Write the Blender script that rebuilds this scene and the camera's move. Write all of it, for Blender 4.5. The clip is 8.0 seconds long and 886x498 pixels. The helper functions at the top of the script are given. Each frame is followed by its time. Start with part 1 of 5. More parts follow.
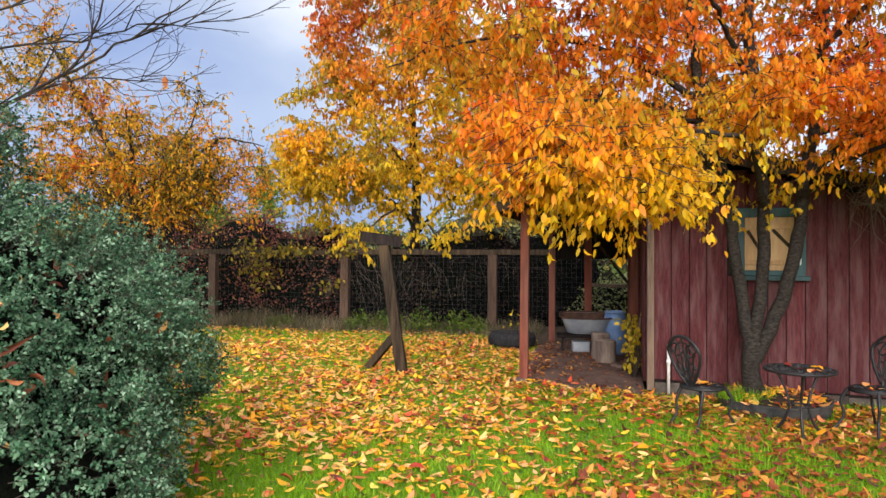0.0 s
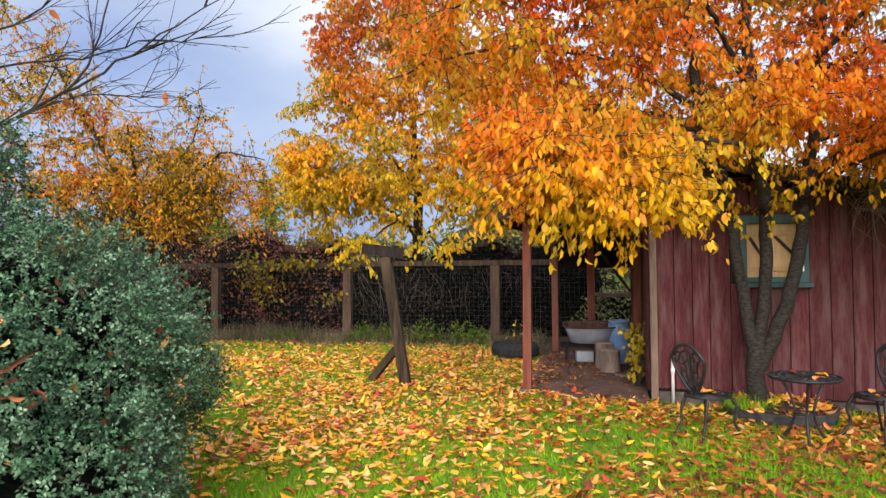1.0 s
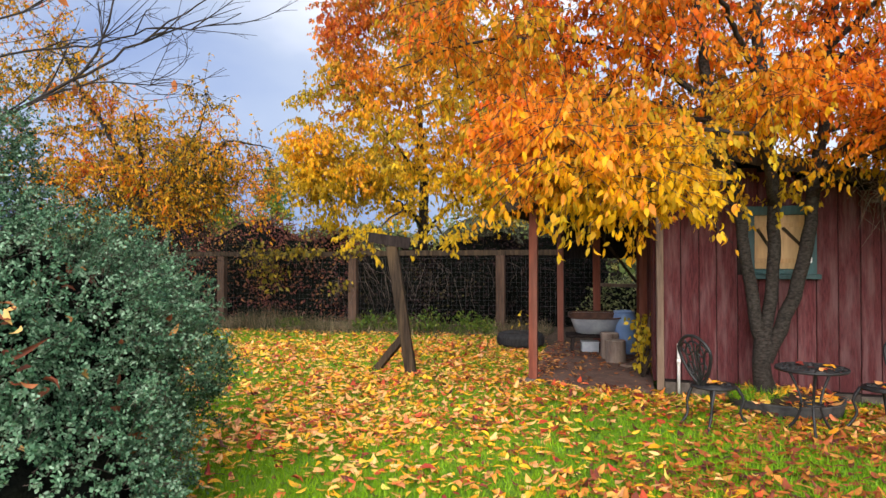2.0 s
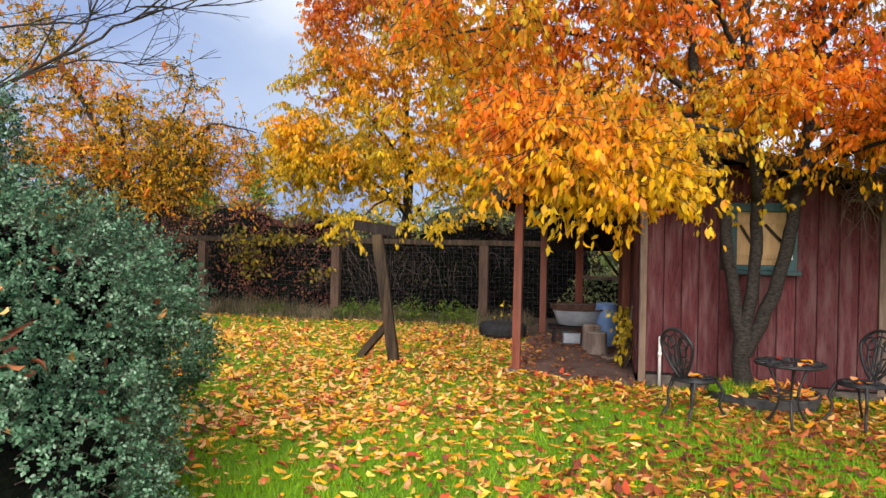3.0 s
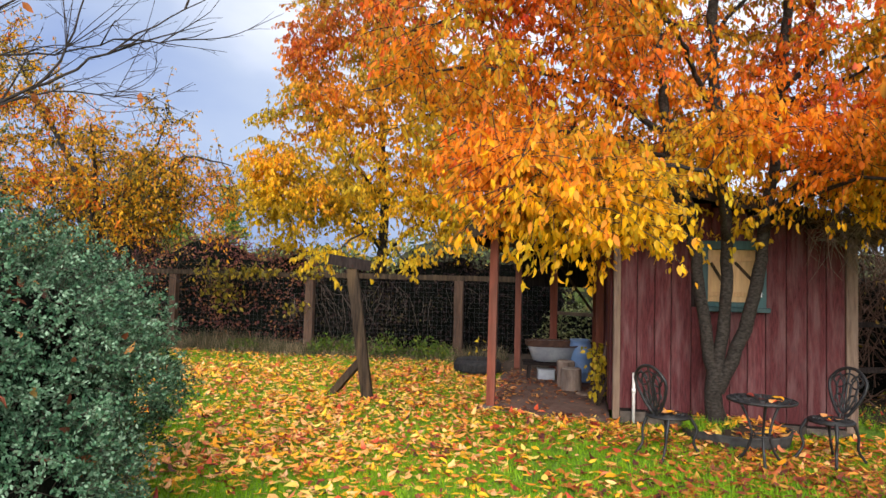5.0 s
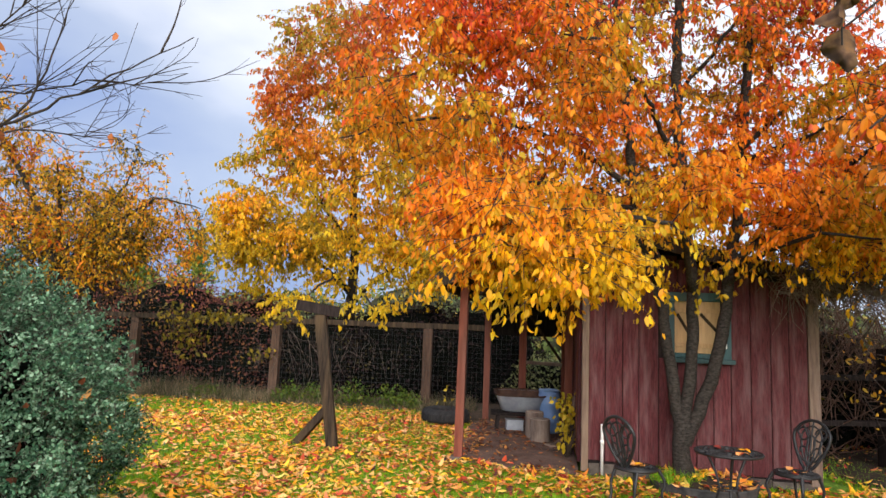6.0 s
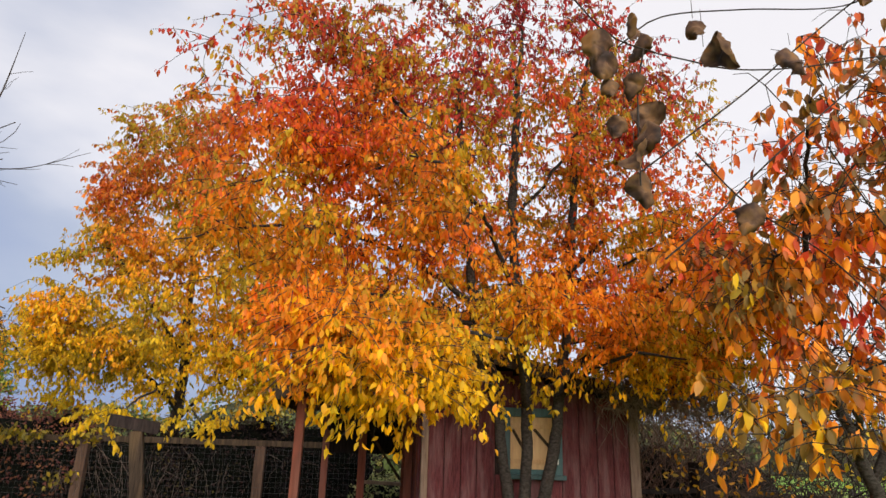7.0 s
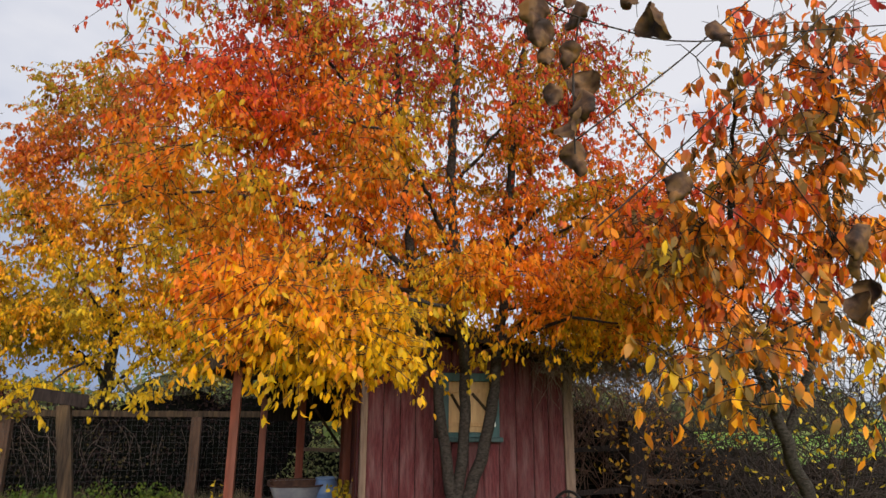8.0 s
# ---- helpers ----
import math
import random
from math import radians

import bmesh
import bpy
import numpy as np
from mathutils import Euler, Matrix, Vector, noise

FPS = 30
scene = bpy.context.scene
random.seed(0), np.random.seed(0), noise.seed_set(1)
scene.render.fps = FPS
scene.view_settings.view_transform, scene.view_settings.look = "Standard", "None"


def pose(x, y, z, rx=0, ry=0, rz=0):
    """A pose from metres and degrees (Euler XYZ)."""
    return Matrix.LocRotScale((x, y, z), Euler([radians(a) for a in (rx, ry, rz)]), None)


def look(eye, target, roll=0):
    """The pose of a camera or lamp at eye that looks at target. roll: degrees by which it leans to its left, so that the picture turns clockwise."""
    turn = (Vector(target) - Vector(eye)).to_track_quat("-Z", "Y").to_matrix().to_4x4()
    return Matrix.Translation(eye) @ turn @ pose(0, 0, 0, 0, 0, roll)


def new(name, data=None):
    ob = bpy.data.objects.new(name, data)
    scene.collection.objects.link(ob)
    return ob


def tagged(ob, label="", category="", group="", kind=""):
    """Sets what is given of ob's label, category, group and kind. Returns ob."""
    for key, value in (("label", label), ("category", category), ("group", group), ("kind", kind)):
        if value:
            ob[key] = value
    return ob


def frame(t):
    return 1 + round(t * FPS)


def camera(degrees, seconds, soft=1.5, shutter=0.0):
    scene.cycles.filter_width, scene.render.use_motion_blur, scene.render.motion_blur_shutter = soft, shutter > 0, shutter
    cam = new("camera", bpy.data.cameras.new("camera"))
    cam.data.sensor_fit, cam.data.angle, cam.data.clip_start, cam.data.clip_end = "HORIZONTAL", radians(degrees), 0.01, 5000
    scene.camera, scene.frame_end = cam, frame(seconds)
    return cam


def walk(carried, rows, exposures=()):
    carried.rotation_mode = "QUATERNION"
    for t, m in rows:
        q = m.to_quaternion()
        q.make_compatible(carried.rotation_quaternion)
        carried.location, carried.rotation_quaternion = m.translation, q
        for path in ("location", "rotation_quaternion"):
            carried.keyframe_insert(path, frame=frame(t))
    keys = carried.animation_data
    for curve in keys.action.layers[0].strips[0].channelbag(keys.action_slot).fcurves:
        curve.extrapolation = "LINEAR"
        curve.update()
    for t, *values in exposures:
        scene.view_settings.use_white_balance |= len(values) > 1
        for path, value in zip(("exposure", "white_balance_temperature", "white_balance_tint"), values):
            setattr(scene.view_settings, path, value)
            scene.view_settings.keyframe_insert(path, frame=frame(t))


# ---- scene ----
cam = camera(67.9, 8.0)


def aim(yaw, pitch, roll, x):
    """The camera held by a standing person who sways along x: turned to the left by yaw, up by pitch, leaning to its left by roll."""
    return pose(x, 0, 1.70) @ pose(0, 0, 0, 0, 0, yaw) @ pose(0, 0, 0, 90 + pitch) @ pose(0, 0, 0, 0, 0, roll)


PATH = [
    (0, aim(0.31, 0.27, 0.10, 0.050)),
    (0.5, aim(0.44, 1.01, -0.51, 0.058)),
    (1, aim(0.55, 1.24, -0.64, 0.063)),
    (1.5, aim(1.01, 0.87, -0.44, 0.064)),
    (1.7, aim(1.10, 0.63, -0.49, 0.055)),
    (2.8, aim(-0.42, -0.40, 0.74, -0.020)),
    (3, aim(-0.76, -0.59, 0.94, -0.033)),
    (3.5, aim(-1.40, 0.26, 1.46, -0.058)),
    (4, aim(-1.38, 1.34, 1.29, -0.068)),
    (4.5, aim(-1.99, 1.81, 1.33, -0.039)),
    (4.7, aim(-2.43, 2.19, 1.41, -0.035)),
    (5.8, aim(-4.08, 4.61, 1.72, -0.040)),
    (6, aim(-5.36, 6.71, 2.17, -0.040)),
    (6.2, aim(-8.85, 10.79, 2.16, -0.030)),
    (6.5, aim(-13.73, 14.78, 2.25, -0.010)),
    (7, aim(-18.45, 16.90, 1.81, 0.010)),
    (7.5, aim(-20.10, 16.59, 1.51, 0.020)),
    (8, aim(-23.95, 14.17, 0.27, 0.020)),
]
walk(cam, PATH, exposures=[(0, 0.56, 6500, 10), (4.7, 0.56, 6500, 10), (6.0, 0.54, 6500, 10), (6.5, 0.42, 6600, 11), (7.0, 0.26, 6900, 12), (7.5, 0.16, 6850, 12), (8, 0.08, 6700, 10.5)])

# ---- sky and sun: an overcast autumn day ----
world = bpy.data.worlds.new("world")
scene.world = world
world.use_nodes = True
wt = world.node_tree
wn, wl = wt.nodes, wt.links
sky = wn.new("ShaderNodeTexSky")
sky.sky_type, sky.sun_disc = "NISHITA", False
sky.sun_elevation, sky.sun_rotation = radians(25), radians(187)
tc = wn.new("ShaderNodeTexCoord")
mp = wn.new("ShaderNodeMapping")
mp.inputs["Scale"].default_value = (1.4, 1.4, 3.2)
mp.inputs["Location"].default_value = (0.3, 1.1, 0.2)
wl.new(tc.outputs["Generated"], mp.inputs[0])
cloud = wn.new("ShaderNodeTexNoise")
cloud.inputs["Scale"].default_value = 1.7
cloud.inputs["Detail"].default_value = 6
cloud.inputs["Roughness"].default_value = 0.45
wl.new(mp.outputs[0], cloud.inputs["Vector"])
sep = wn.new("ShaderNodeSeparateXYZ")
wl.new(tc.outputs["Generated"], sep.inputs[0])
lift = wn.new("ShaderNodeMath")
lift.operation = "MULTIPLY_ADD"
wl.new(sep.outputs["Z"], lift.inputs[0])
lift.inputs[1].default_value = 1.05
side = wn.new("ShaderNodeMath")
side.operation = "MULTIPLY_ADD"
wl.new(sep.outputs["X"], side.inputs[0])
side.inputs[1].default_value = 0.30
wl.new(cloud.outputs[0], side.inputs[2])
wl.new(side.outputs[0], lift.inputs[2])
cr = wn.new("ShaderNodeValToRGB")
wl.new(lift.outputs[0], cr.inputs[0])
cr.color_ramp.elements[0].position, cr.color_ramp.elements[0].color = 0.42, (0.30, 0.42, 0.80, 1)
cr.color_ramp.elements[1].position, cr.color_ramp.elements[1].color = 1.0, (1.26, 1.28, 1.38, 1)
e = cr.color_ramp.elements.new(0.72)
e.color = (0.62, 0.72, 0.96, 1)
grow = wn.new("ShaderNodeVectorMath")
grow.operation = "SCALE"
wl.new(cr.outputs[0], grow.inputs[0])
grow.inputs["Scale"].default_value = 5.6
mixs = wn.new("ShaderNodeMix")
mixs.data_type = "RGBA"
mixs.inputs[0].default_value = 0.88
wl.new(sky.outputs[0], mixs.inputs["A"])
wl.new(grow.outputs[0], mixs.inputs["B"])
wl.new(mixs.outputs["Result"], wn["Background"].inputs[0])
wn["Background"].inputs[1].default_value = 0.115
sun = new("sun", bpy.data.lights.new("sun", "SUN"))
sun.data.energy, sun.data.angle, sun.data.color = 4.0, radians(50), (1, 0.96, 0.9)
sun.matrix_world = look((-2, -18, 12.5), (1, 6, 1))


# ---- mesh helpers ----
def np_mesh(name, verts, faces, mat, smooth=False):
    """A mesh from arrays: verts (n, 3) and a list of face arrays, each (m, k)."""
    me = bpy.data.meshes.new(name)
    verts = np.asarray(verts, np.float32)
    faces = [np.asarray(f, np.int32) for f in faces if len(f)]
    loops = np.concatenate([f.ravel() for f in faces])
    sizes = np.concatenate([np.full(len(f), f.shape[1], np.int32) for f in faces])
    me.vertices.add(len(verts))
    me.vertices.foreach_set("co", verts.ravel())
    me.loops.add(len(loops))
    me.loops.foreach_set("vertex_index", loops)
    me.polygons.add(len(sizes))
    me.polygons.foreach_set("loop_start", np.concatenate([[0], np.cumsum(sizes)[:-1]]).astype(np.int32))
    me.polygons.foreach_set("loop_total", sizes)
    if smooth:
        me.polygons.foreach_set("use_smooth", np.ones(len(sizes), bool))
    me.materials.append(mat)
    me.update(calc_edges=True)
    return me


def under(ob, parent, label=""):
    ob.parent = parent
    return tagged(ob, label)


def part(name, bm, mat, parent, label="", smooth=False):
    me = bpy.data.meshes.new(name)
    bmesh.ops.recalc_face_normals(bm, faces=bm.faces)
    bm.to_mesh(me)
    bm.free()
    if smooth:
        for p in me.polygons:
            p.use_smooth = True
    me.materials.append(mat)
    return under(new(name, me), parent, label)


def empty(name, m, label, category, group="", kind=""):
    ob = new(name)
    ob.matrix_basis = m
    return tagged(ob, label, category, group, kind)


def box(bm, x0, x1, y0, y1, z0, z1, bevel=0.0):
    made = bmesh.ops.create_cube(bm, size=1)["verts"]
    for v in made:
        v.co = Vector((x0 + (v.co.x + .5) * (x1 - x0), y0 + (v.co.y + .5) * (y1 - y0), z0 + (v.co.z + .5) * (z1 - z0)))
    if bevel:
        bmesh.ops.bevel(bm, geom=list({e for v in made for e in v.link_edges}), offset=bevel, segments=1, affect="EDGES")
    return bm


def boxed(*a, **k):
    return box(bmesh.new(), *a, **k)


def beam(p, q, w, h, bevel=0.006, roll=0.0, rough=0.0):
    """A timber from p to q, w wide and h high."""
    p, q = Vector(p), Vector(q)
    d = q - p
    bm = bmesh.new()
    n = max(2, int(d.length / 0.25)) if rough else 1
    for i in range(n + 1):
        for sx, sy in ((-1, -1), (1, -1), (1, 1), (-1, 1)):
            bm.verts.new((sx * w / 2 + random.uniform(-rough, rough), sy * h / 2 + random.uniform(-rough, rough), d.length * i / n))
    bm.verts.ensure_lookup_table()
    for i in range(n):
        for k in range(4):
            a, b = 4 * i + k, 4 * i + (k + 1) % 4
            bm.faces.new([bm.verts[j] for j in (a, b, b + 4, a + 4)])
    bm.faces.new([bm.verts[j] for j in (3, 2, 1, 0)])
    bm.faces.new([bm.verts[4 * n + j] for j in (0, 1, 2, 3)])
    if bevel:
        bmesh.ops.bevel(bm, geom=[e for e in bm.edges if len(e.link_faces) == 2 and e.calc_face_angle(0) > 0.8], offset=bevel, segments=1, affect="EDGES")
    m = Matrix.Translation(p) @ d.to_track_quat("Z", "X").to_matrix().to_4x4() @ pose(0, 0, 0, 0, 0, roll)
    bm.transform(m)
    return bm


def lathe(profile, n=24, wobble=0.0):
    """A turned body from (radius, height) pairs; a radius of 0 closes it."""
    bm = bmesh.new()
    rings = []
    for r, z in profile:
        if r <= 0:
            rings.append([bm.verts.new((0, 0, z))])
        else:
            rings.append([bm.verts.new((r * math.cos(a) * (1 + wobble * noise.noise((3 * math.cos(a), 3 * math.sin(a), z))), r * math.sin(a) * (1 + wobble * noise.noise((3 * math.cos(a), 3 * math.sin(a), z))), z))
                          for a in (2 * math.pi * i / n for i in range(n))])
    for a, b in zip(rings, rings[1:]):
        for i in range(n):
            j = (i + 1) % n
            if len(a) == 1:
                bm.faces.new((a[0], b[i], b[j]))
            elif len(b) == 1:
                bm.faces.new((a[i], a[j], b[0]))
            else:
                bm.faces.new((a[i], a[j], b[j], b[i]))
    return bm


def smooth_line(pts, step=0.12):
    """Points along a smooth curve through pts."""
    pts = [np.array(p, float) for p in pts]
    pts = [2 * pts[0] - pts[1]] + pts + [2 * pts[-1] - pts[-2]]
    out = []
    for a, b, c, d in zip(pts, pts[1:], pts[2:], pts[3:]):
        n = max(1, int(np.linalg.norm(c - b) / step))
        for i in range(n):
            t = i / n
            out.append(.5 * (2 * b + (c - a) * t + (2 * a - 5 * b + 4 * c - d) * t * t + (3 * b - a - 3 * c + d) * t ** 3))
    out.append(pts[-2])
    return np.array(out)


class Tubes:
    """Collects round limbs and makes one mesh of them."""

    def __init__(self):
        self.v, self.f, self.n = [], [], 0

    def add(self, pts, radii, sides=6, bark=0.0):
        pts = np.asarray(pts, float)
        radii = np.interp(np.linspace(0, 1, len(pts)), np.linspace(0, 1, len(radii)), radii)
        d = np.gradient(pts, axis=0)
        d /= np.linalg.norm(d, axis=1)[:, None] + 1e-9
        ref = np.array([0.31, 0.87, 0.11]) if abs(d[0][1]) < .8 else np.array([0.9, 0.1, 0.2])
        a = np.cross(d, ref)
        a /= np.linalg.norm(a, axis=1)[:, None]
        b = np.cross(d, a)
        ang = np.linspace(0, 2 * np.pi, sides, endpoint=False)
        rr = radii[:, None] * (1 + bark * np.random.uniform(-1, 1, (len(pts), sides)))
        ring = pts[:, None] + rr[:, :, None] * (a[:, None] * np.cos(ang)[None, :, None] + b[:, None] * np.sin(ang)[None, :, None])
        self.v.append(ring.reshape(-1, 3))
        i = np.arange(len(pts) - 1)[:, None] * sides
        k = np.arange(sides)[None]
        k2 = (k + 1) % sides
        self.f.append((np.stack([i + k, i + k2, i + sides + k2, i + sides + k], -1).reshape(-1, 4)) + self.n)
        self.n += len(pts) * sides

    def mesh(self, name, mat):
        return np_mesh(name, np.concatenate(self.v), [np.concatenate(self.f)], mat, True)


def unit(a):
    return a / (np.linalg.norm(a, axis=-1, keepdims=True) + 1e-9)


# leaf shapes: along +x, the blade in the xy plane
LEAF_V = np.array([(0, 0, 0), (.33, 0, -.01), (.7, 0, -.06), (1, 0, -.16), (.3, .25, .05), (.68, .2, .0), (.3, -.25, .05), (.68, -.2, .0)])
LEAF_T, LEAF_Q = np.array([(0, 1, 4), (0, 6, 1), (2, 3, 5), (2, 7, 3)]), np.array([(1, 2, 5, 4), (1, 6, 7, 2)])
CHIP_V = np.array([(0, 0, 0), (.5, .27, .04), (1, 0, -.03), (.5, -.27, .04)])
CHIP_Q = np.array([(0, 3, 2, 1)])
BLADE_V = np.array([(0, .5, 0), (0, -.5, 0), (1, 0, 0)])
BLADE_T = np.array([(0, 1, 2)])


def scatter(name, mat, at, along, face, size, shape="leaf", wide=1.0, curl=0.0):
    """A mesh of many small blades: where, the way each points, the way it faces, and how long it is."""
    tv, tf = {"leaf": (LEAF_V, [LEAF_T, LEAF_Q]), "chip": (CHIP_V, [CHIP_Q]), "blade": (BLADE_V, [BLADE_T])}[shape]
    n = len(at)
    x = unit(along)
    y = unit(np.cross(face, x))
    z = np.cross(x, y)
    size = np.broadcast_to(size, (n,))[:, None, None]
    wide = np.broadcast_to(wide, (n,))[:, None, None]
    lift_ = tv[None, :, 2:3] * (1 + curl * np.random.normal(size=(n, 1, 1)))
    v = at[:, None] + size * (tv[None, :, 0:1] * x[:, None] + wide * tv[None, :, 1:2] * y[:, None] + lift_ * z[:, None])
    base = (np.arange(n) * len(tv))[:, None, None]
    return np_mesh(name, v.reshape(-1, 3), [(f[None] + base).reshape(-1, f.shape[1]) for f in tf], mat)


# ---- materials ----
def nodes_of(name):
    m = bpy.data.materials.new(name)
    m.use_nodes = True
    return m, m.node_tree.nodes, m.node_tree.links, m.node_tree.nodes["Principled BSDF"]


def surface(name, dark, light, scale=8.0, stretch=(1, 1, 1), rough=0.75, bump=0.3, third=None, third_amount=0.5, vary=0.25, metal=0.0, patch=0.8, fine=60.0):
    """Two tones in a fine grain, a third in large worn patches, each piece a little lighter or darker."""
    m, n, l, bsdf = nodes_of(name)
    tc = n.new("ShaderNodeTexCoord")
    info = n.new("ShaderNodeObjectInfo")
    shift = n.new("ShaderNodeVectorMath")
    shift.operation = "MULTIPLY_ADD"
    shift.inputs[1].default_value = (1, 1, 1)
    spread = n.new("ShaderNodeVectorMath")
    spread.operation = "SCALE"
    spread.inputs[0].default_value = (7.1, 3.3, 5.7)
    l.new(info.outputs["Random"], spread.inputs["Scale"])
    l.new(tc.outputs["Object"], shift.inputs[0])
    l.new(spread.outputs[0], shift.inputs[2])
    mp = n.new("ShaderNodeMapping")
    mp.inputs["Scale"].default_value = stretch
    l.new(shift.outputs[0], mp.inputs[0])
    grain = n.new("ShaderNodeTexNoise")
    grain.inputs["Scale"].default_value, grain.inputs["Detail"].default_value, grain.inputs["Roughness"].default_value = scale, 8, 0.65
    l.new(mp.outputs[0], grain.inputs["Vector"])
    ramp = n.new("ShaderNodeValToRGB")
    ramp.color_ramp.elements[0].position, ramp.color_ramp.elements[0].color = 0.32, (*dark, 1)
    ramp.color_ramp.elements[1].position, ramp.color_ramp.elements[1].color = 0.68, (*light, 1)
    l.new(grain.outputs[0], ramp.inputs[0])
    col = ramp.outputs[0]
    if third:
        big = n.new("ShaderNodeTexNoise")
        big.inputs["Scale"].default_value, big.inputs["Detail"].default_value = patch, 5
        l.new(mp.outputs[0], big.inputs["Vector"])
        wear = n.new("ShaderNodeMapRange")
        wear.inputs["From Min"].default_value, wear.inputs["From Max"].default_value = 0.45, 0.7
        wear.inputs["To Max"].default_value = third_amount
        l.new(big.outputs[0], wear.inputs[0])
        mix = n.new("ShaderNodeMix")
        mix.data_type = "RGBA"
        l.new(wear.outputs[0], mix.inputs[0])
        l.new(col, mix.inputs["A"])
        mix.inputs["B"].default_value = (*third, 1)
        col = mix.outputs["Result"]
    hsv = n.new("ShaderNodeHueSaturation")
    val = n.new("ShaderNodeMapRange")
    val.inputs["To Min"].default_value, val.inputs["To Max"].default_value = 1 - vary, 1 + vary
    l.new(info.outputs["Random"], val.inputs[0])
    l.new(val.outputs[0], hsv.inputs["Value"])
    l.new(col, hsv.inputs["Color"])
    l.new(hsv.outputs[0], bsdf.inputs["Base Color"])
    bsdf.inputs["Roughness"].default_value, bsdf.inputs["Metallic"].default_value = rough, metal
    bsdf.inputs["Specular IOR Level"].default_value = 0.2 if rough > 0.6 else 0.5
    small = n.new("ShaderNodeTexNoise")
    small.inputs["Scale"].default_value, small.inputs["Detail"].default_value = fine, 4
    l.new(mp.outputs[0], small.inputs["Vector"])
    add = n.new("ShaderNodeMath")
    add.operation = "MULTIPLY_ADD"
    add.inputs[1].default_value = 0.4
    l.new(small.outputs[0], add.inputs[0])
    l.new(grain.outputs[0], add.inputs[2])
    bp = n.new("ShaderNodeBump")
    bp.inputs["Strength"].default_value, bp.inputs["Distance"].default_value = bump, 0.02
    l.new(add.outputs[0], bp.inputs["Height"])
    l.new(bp.outputs[0], bsdf.inputs["Normal"])
    return m


def foliage(name, stops, rand=0.5, patch=0.5, patch_scale=0.8, low=None, high=None, tilt=0.0, green=None, green_amount=0.0, thin=0.45, rough=0.5, green_scale=1.1, gloss=0.28):
    """Leaves: colour by chance for each leaf, by patches of the crown, and by height where low and high are given."""
    m, n, l, bsdf = nodes_of(name)
    geo = n.new("ShaderNodeNewGeometry")
    nz = n.new("ShaderNodeTexNoise")
    nz.inputs["Scale"].default_value, nz.inputs["Detail"].default_value = patch_scale, 3
    l.new(geo.outputs["Position"], nz.inputs["Vector"])

    def math_(op, a, b, c=None):
        k = n.new("ShaderNodeMath")
        k.operation = op
        for i, s in enumerate((a, b, c)):
            if s is None:
                continue
            if isinstance(s, (int, float)):
                k.inputs[i].default_value = s
            else:
                l.new(s, k.inputs[i])
        return k.outputs[0]

    r = math_("MULTIPLY_ADD", geo.outputs["Random Per Island"], rand, -rand / 2)
    p = math_("MULTIPLY_ADD", nz.outputs[0], 2 * patch, -patch)
    f = math_("ADD", r, p)
    if low is not None:
        sep = n.new("ShaderNodeSeparateXYZ")
        l.new(geo.outputs["Position"], sep.inputs[0])
        h = n.new("ShaderNodeMapRange")
        h.clamp = False
        h.inputs["From Min"].default_value, h.inputs["From Max"].default_value = low, high
        l.new(sep.outputs["Z"], h.inputs[0])
        f = math_("ADD", f, h.outputs[0])
    else:
        f = math_("ADD", f, 0.5)
    ramp = n.new("ShaderNodeValToRGB")
    els = ramp.color_ramp.elements
    els[0].position, els[0].color = stops[0][0], (*stops[0][1], 1)
    els[1].position, els[1].color = stops[-1][0], (*stops[-1][1], 1)
    for at, c in stops[1:-1]:
        els.new(at).color = (*c, 1)
    l.new(f, ramp.inputs[0])
    col = ramp.outputs[0]
    if green:
        g = n.new("ShaderNodeTexNoise")
        g.inputs["Scale"].default_value = green_scale
        off = n.new("ShaderNodeVectorMath")
        off.inputs[1].default_value = (9.4, 6.1, 3.2)
        l.new(geo.outputs["Position"], off.inputs[0])
        l.new(off.outputs[0], g.inputs["Vector"])
        s = math_("ADD", g.outputs[0], math_("MULTIPLY_ADD", geo.outputs["Random Per Island"], 0.25, -0.125))
        w = n.new("ShaderNodeMapRange")
        w.inputs["From Min"].default_value, w.inputs["From Max"].default_value, w.inputs["To Max"].default_value = 0.48, 0.63, green_amount
        l.new(s, w.inputs[0])
        mix = n.new("ShaderNodeMix")
        mix.data_type = "RGBA"
        l.new(w.outputs[0], mix.inputs[0])
        l.new(col, mix.inputs["A"])
        mix.inputs["B"].default_value = (*green, 1)
        col = mix.outputs["Result"]
    hsv = n.new("ShaderNodeHueSaturation")
    bright = math_("MULTIPLY_ADD", math_("FRACT", math_("MULTIPLY", geo.outputs["Random Per Island"], 37.7), 0), 0.5, 0.75)
    l.new(bright, hsv.inputs["Value"])
    l.new(col, hsv.inputs["Color"])
    l.new(hsv.outputs[0], bsdf.inputs["Base Color"])
    bsdf.inputs["Roughness"].default_value = rough
    bsdf.inputs["Specular IOR Level"].default_value = gloss
    out = n["Material Output"]
    if thin:
        tr = n.new("ShaderNodeBsdfTranslucent")
        l.new(hsv.outputs[0], tr.inputs[0])
        mx = n.new("ShaderNodeMixShader")
        mx.inputs[0].default_value = thin
        l.new(bsdf.outputs[0], mx.inputs[1])
        l.new(tr.outputs[0], mx.inputs[2])
        l.new(mx.outputs[0], out.inputs[0])
    return m


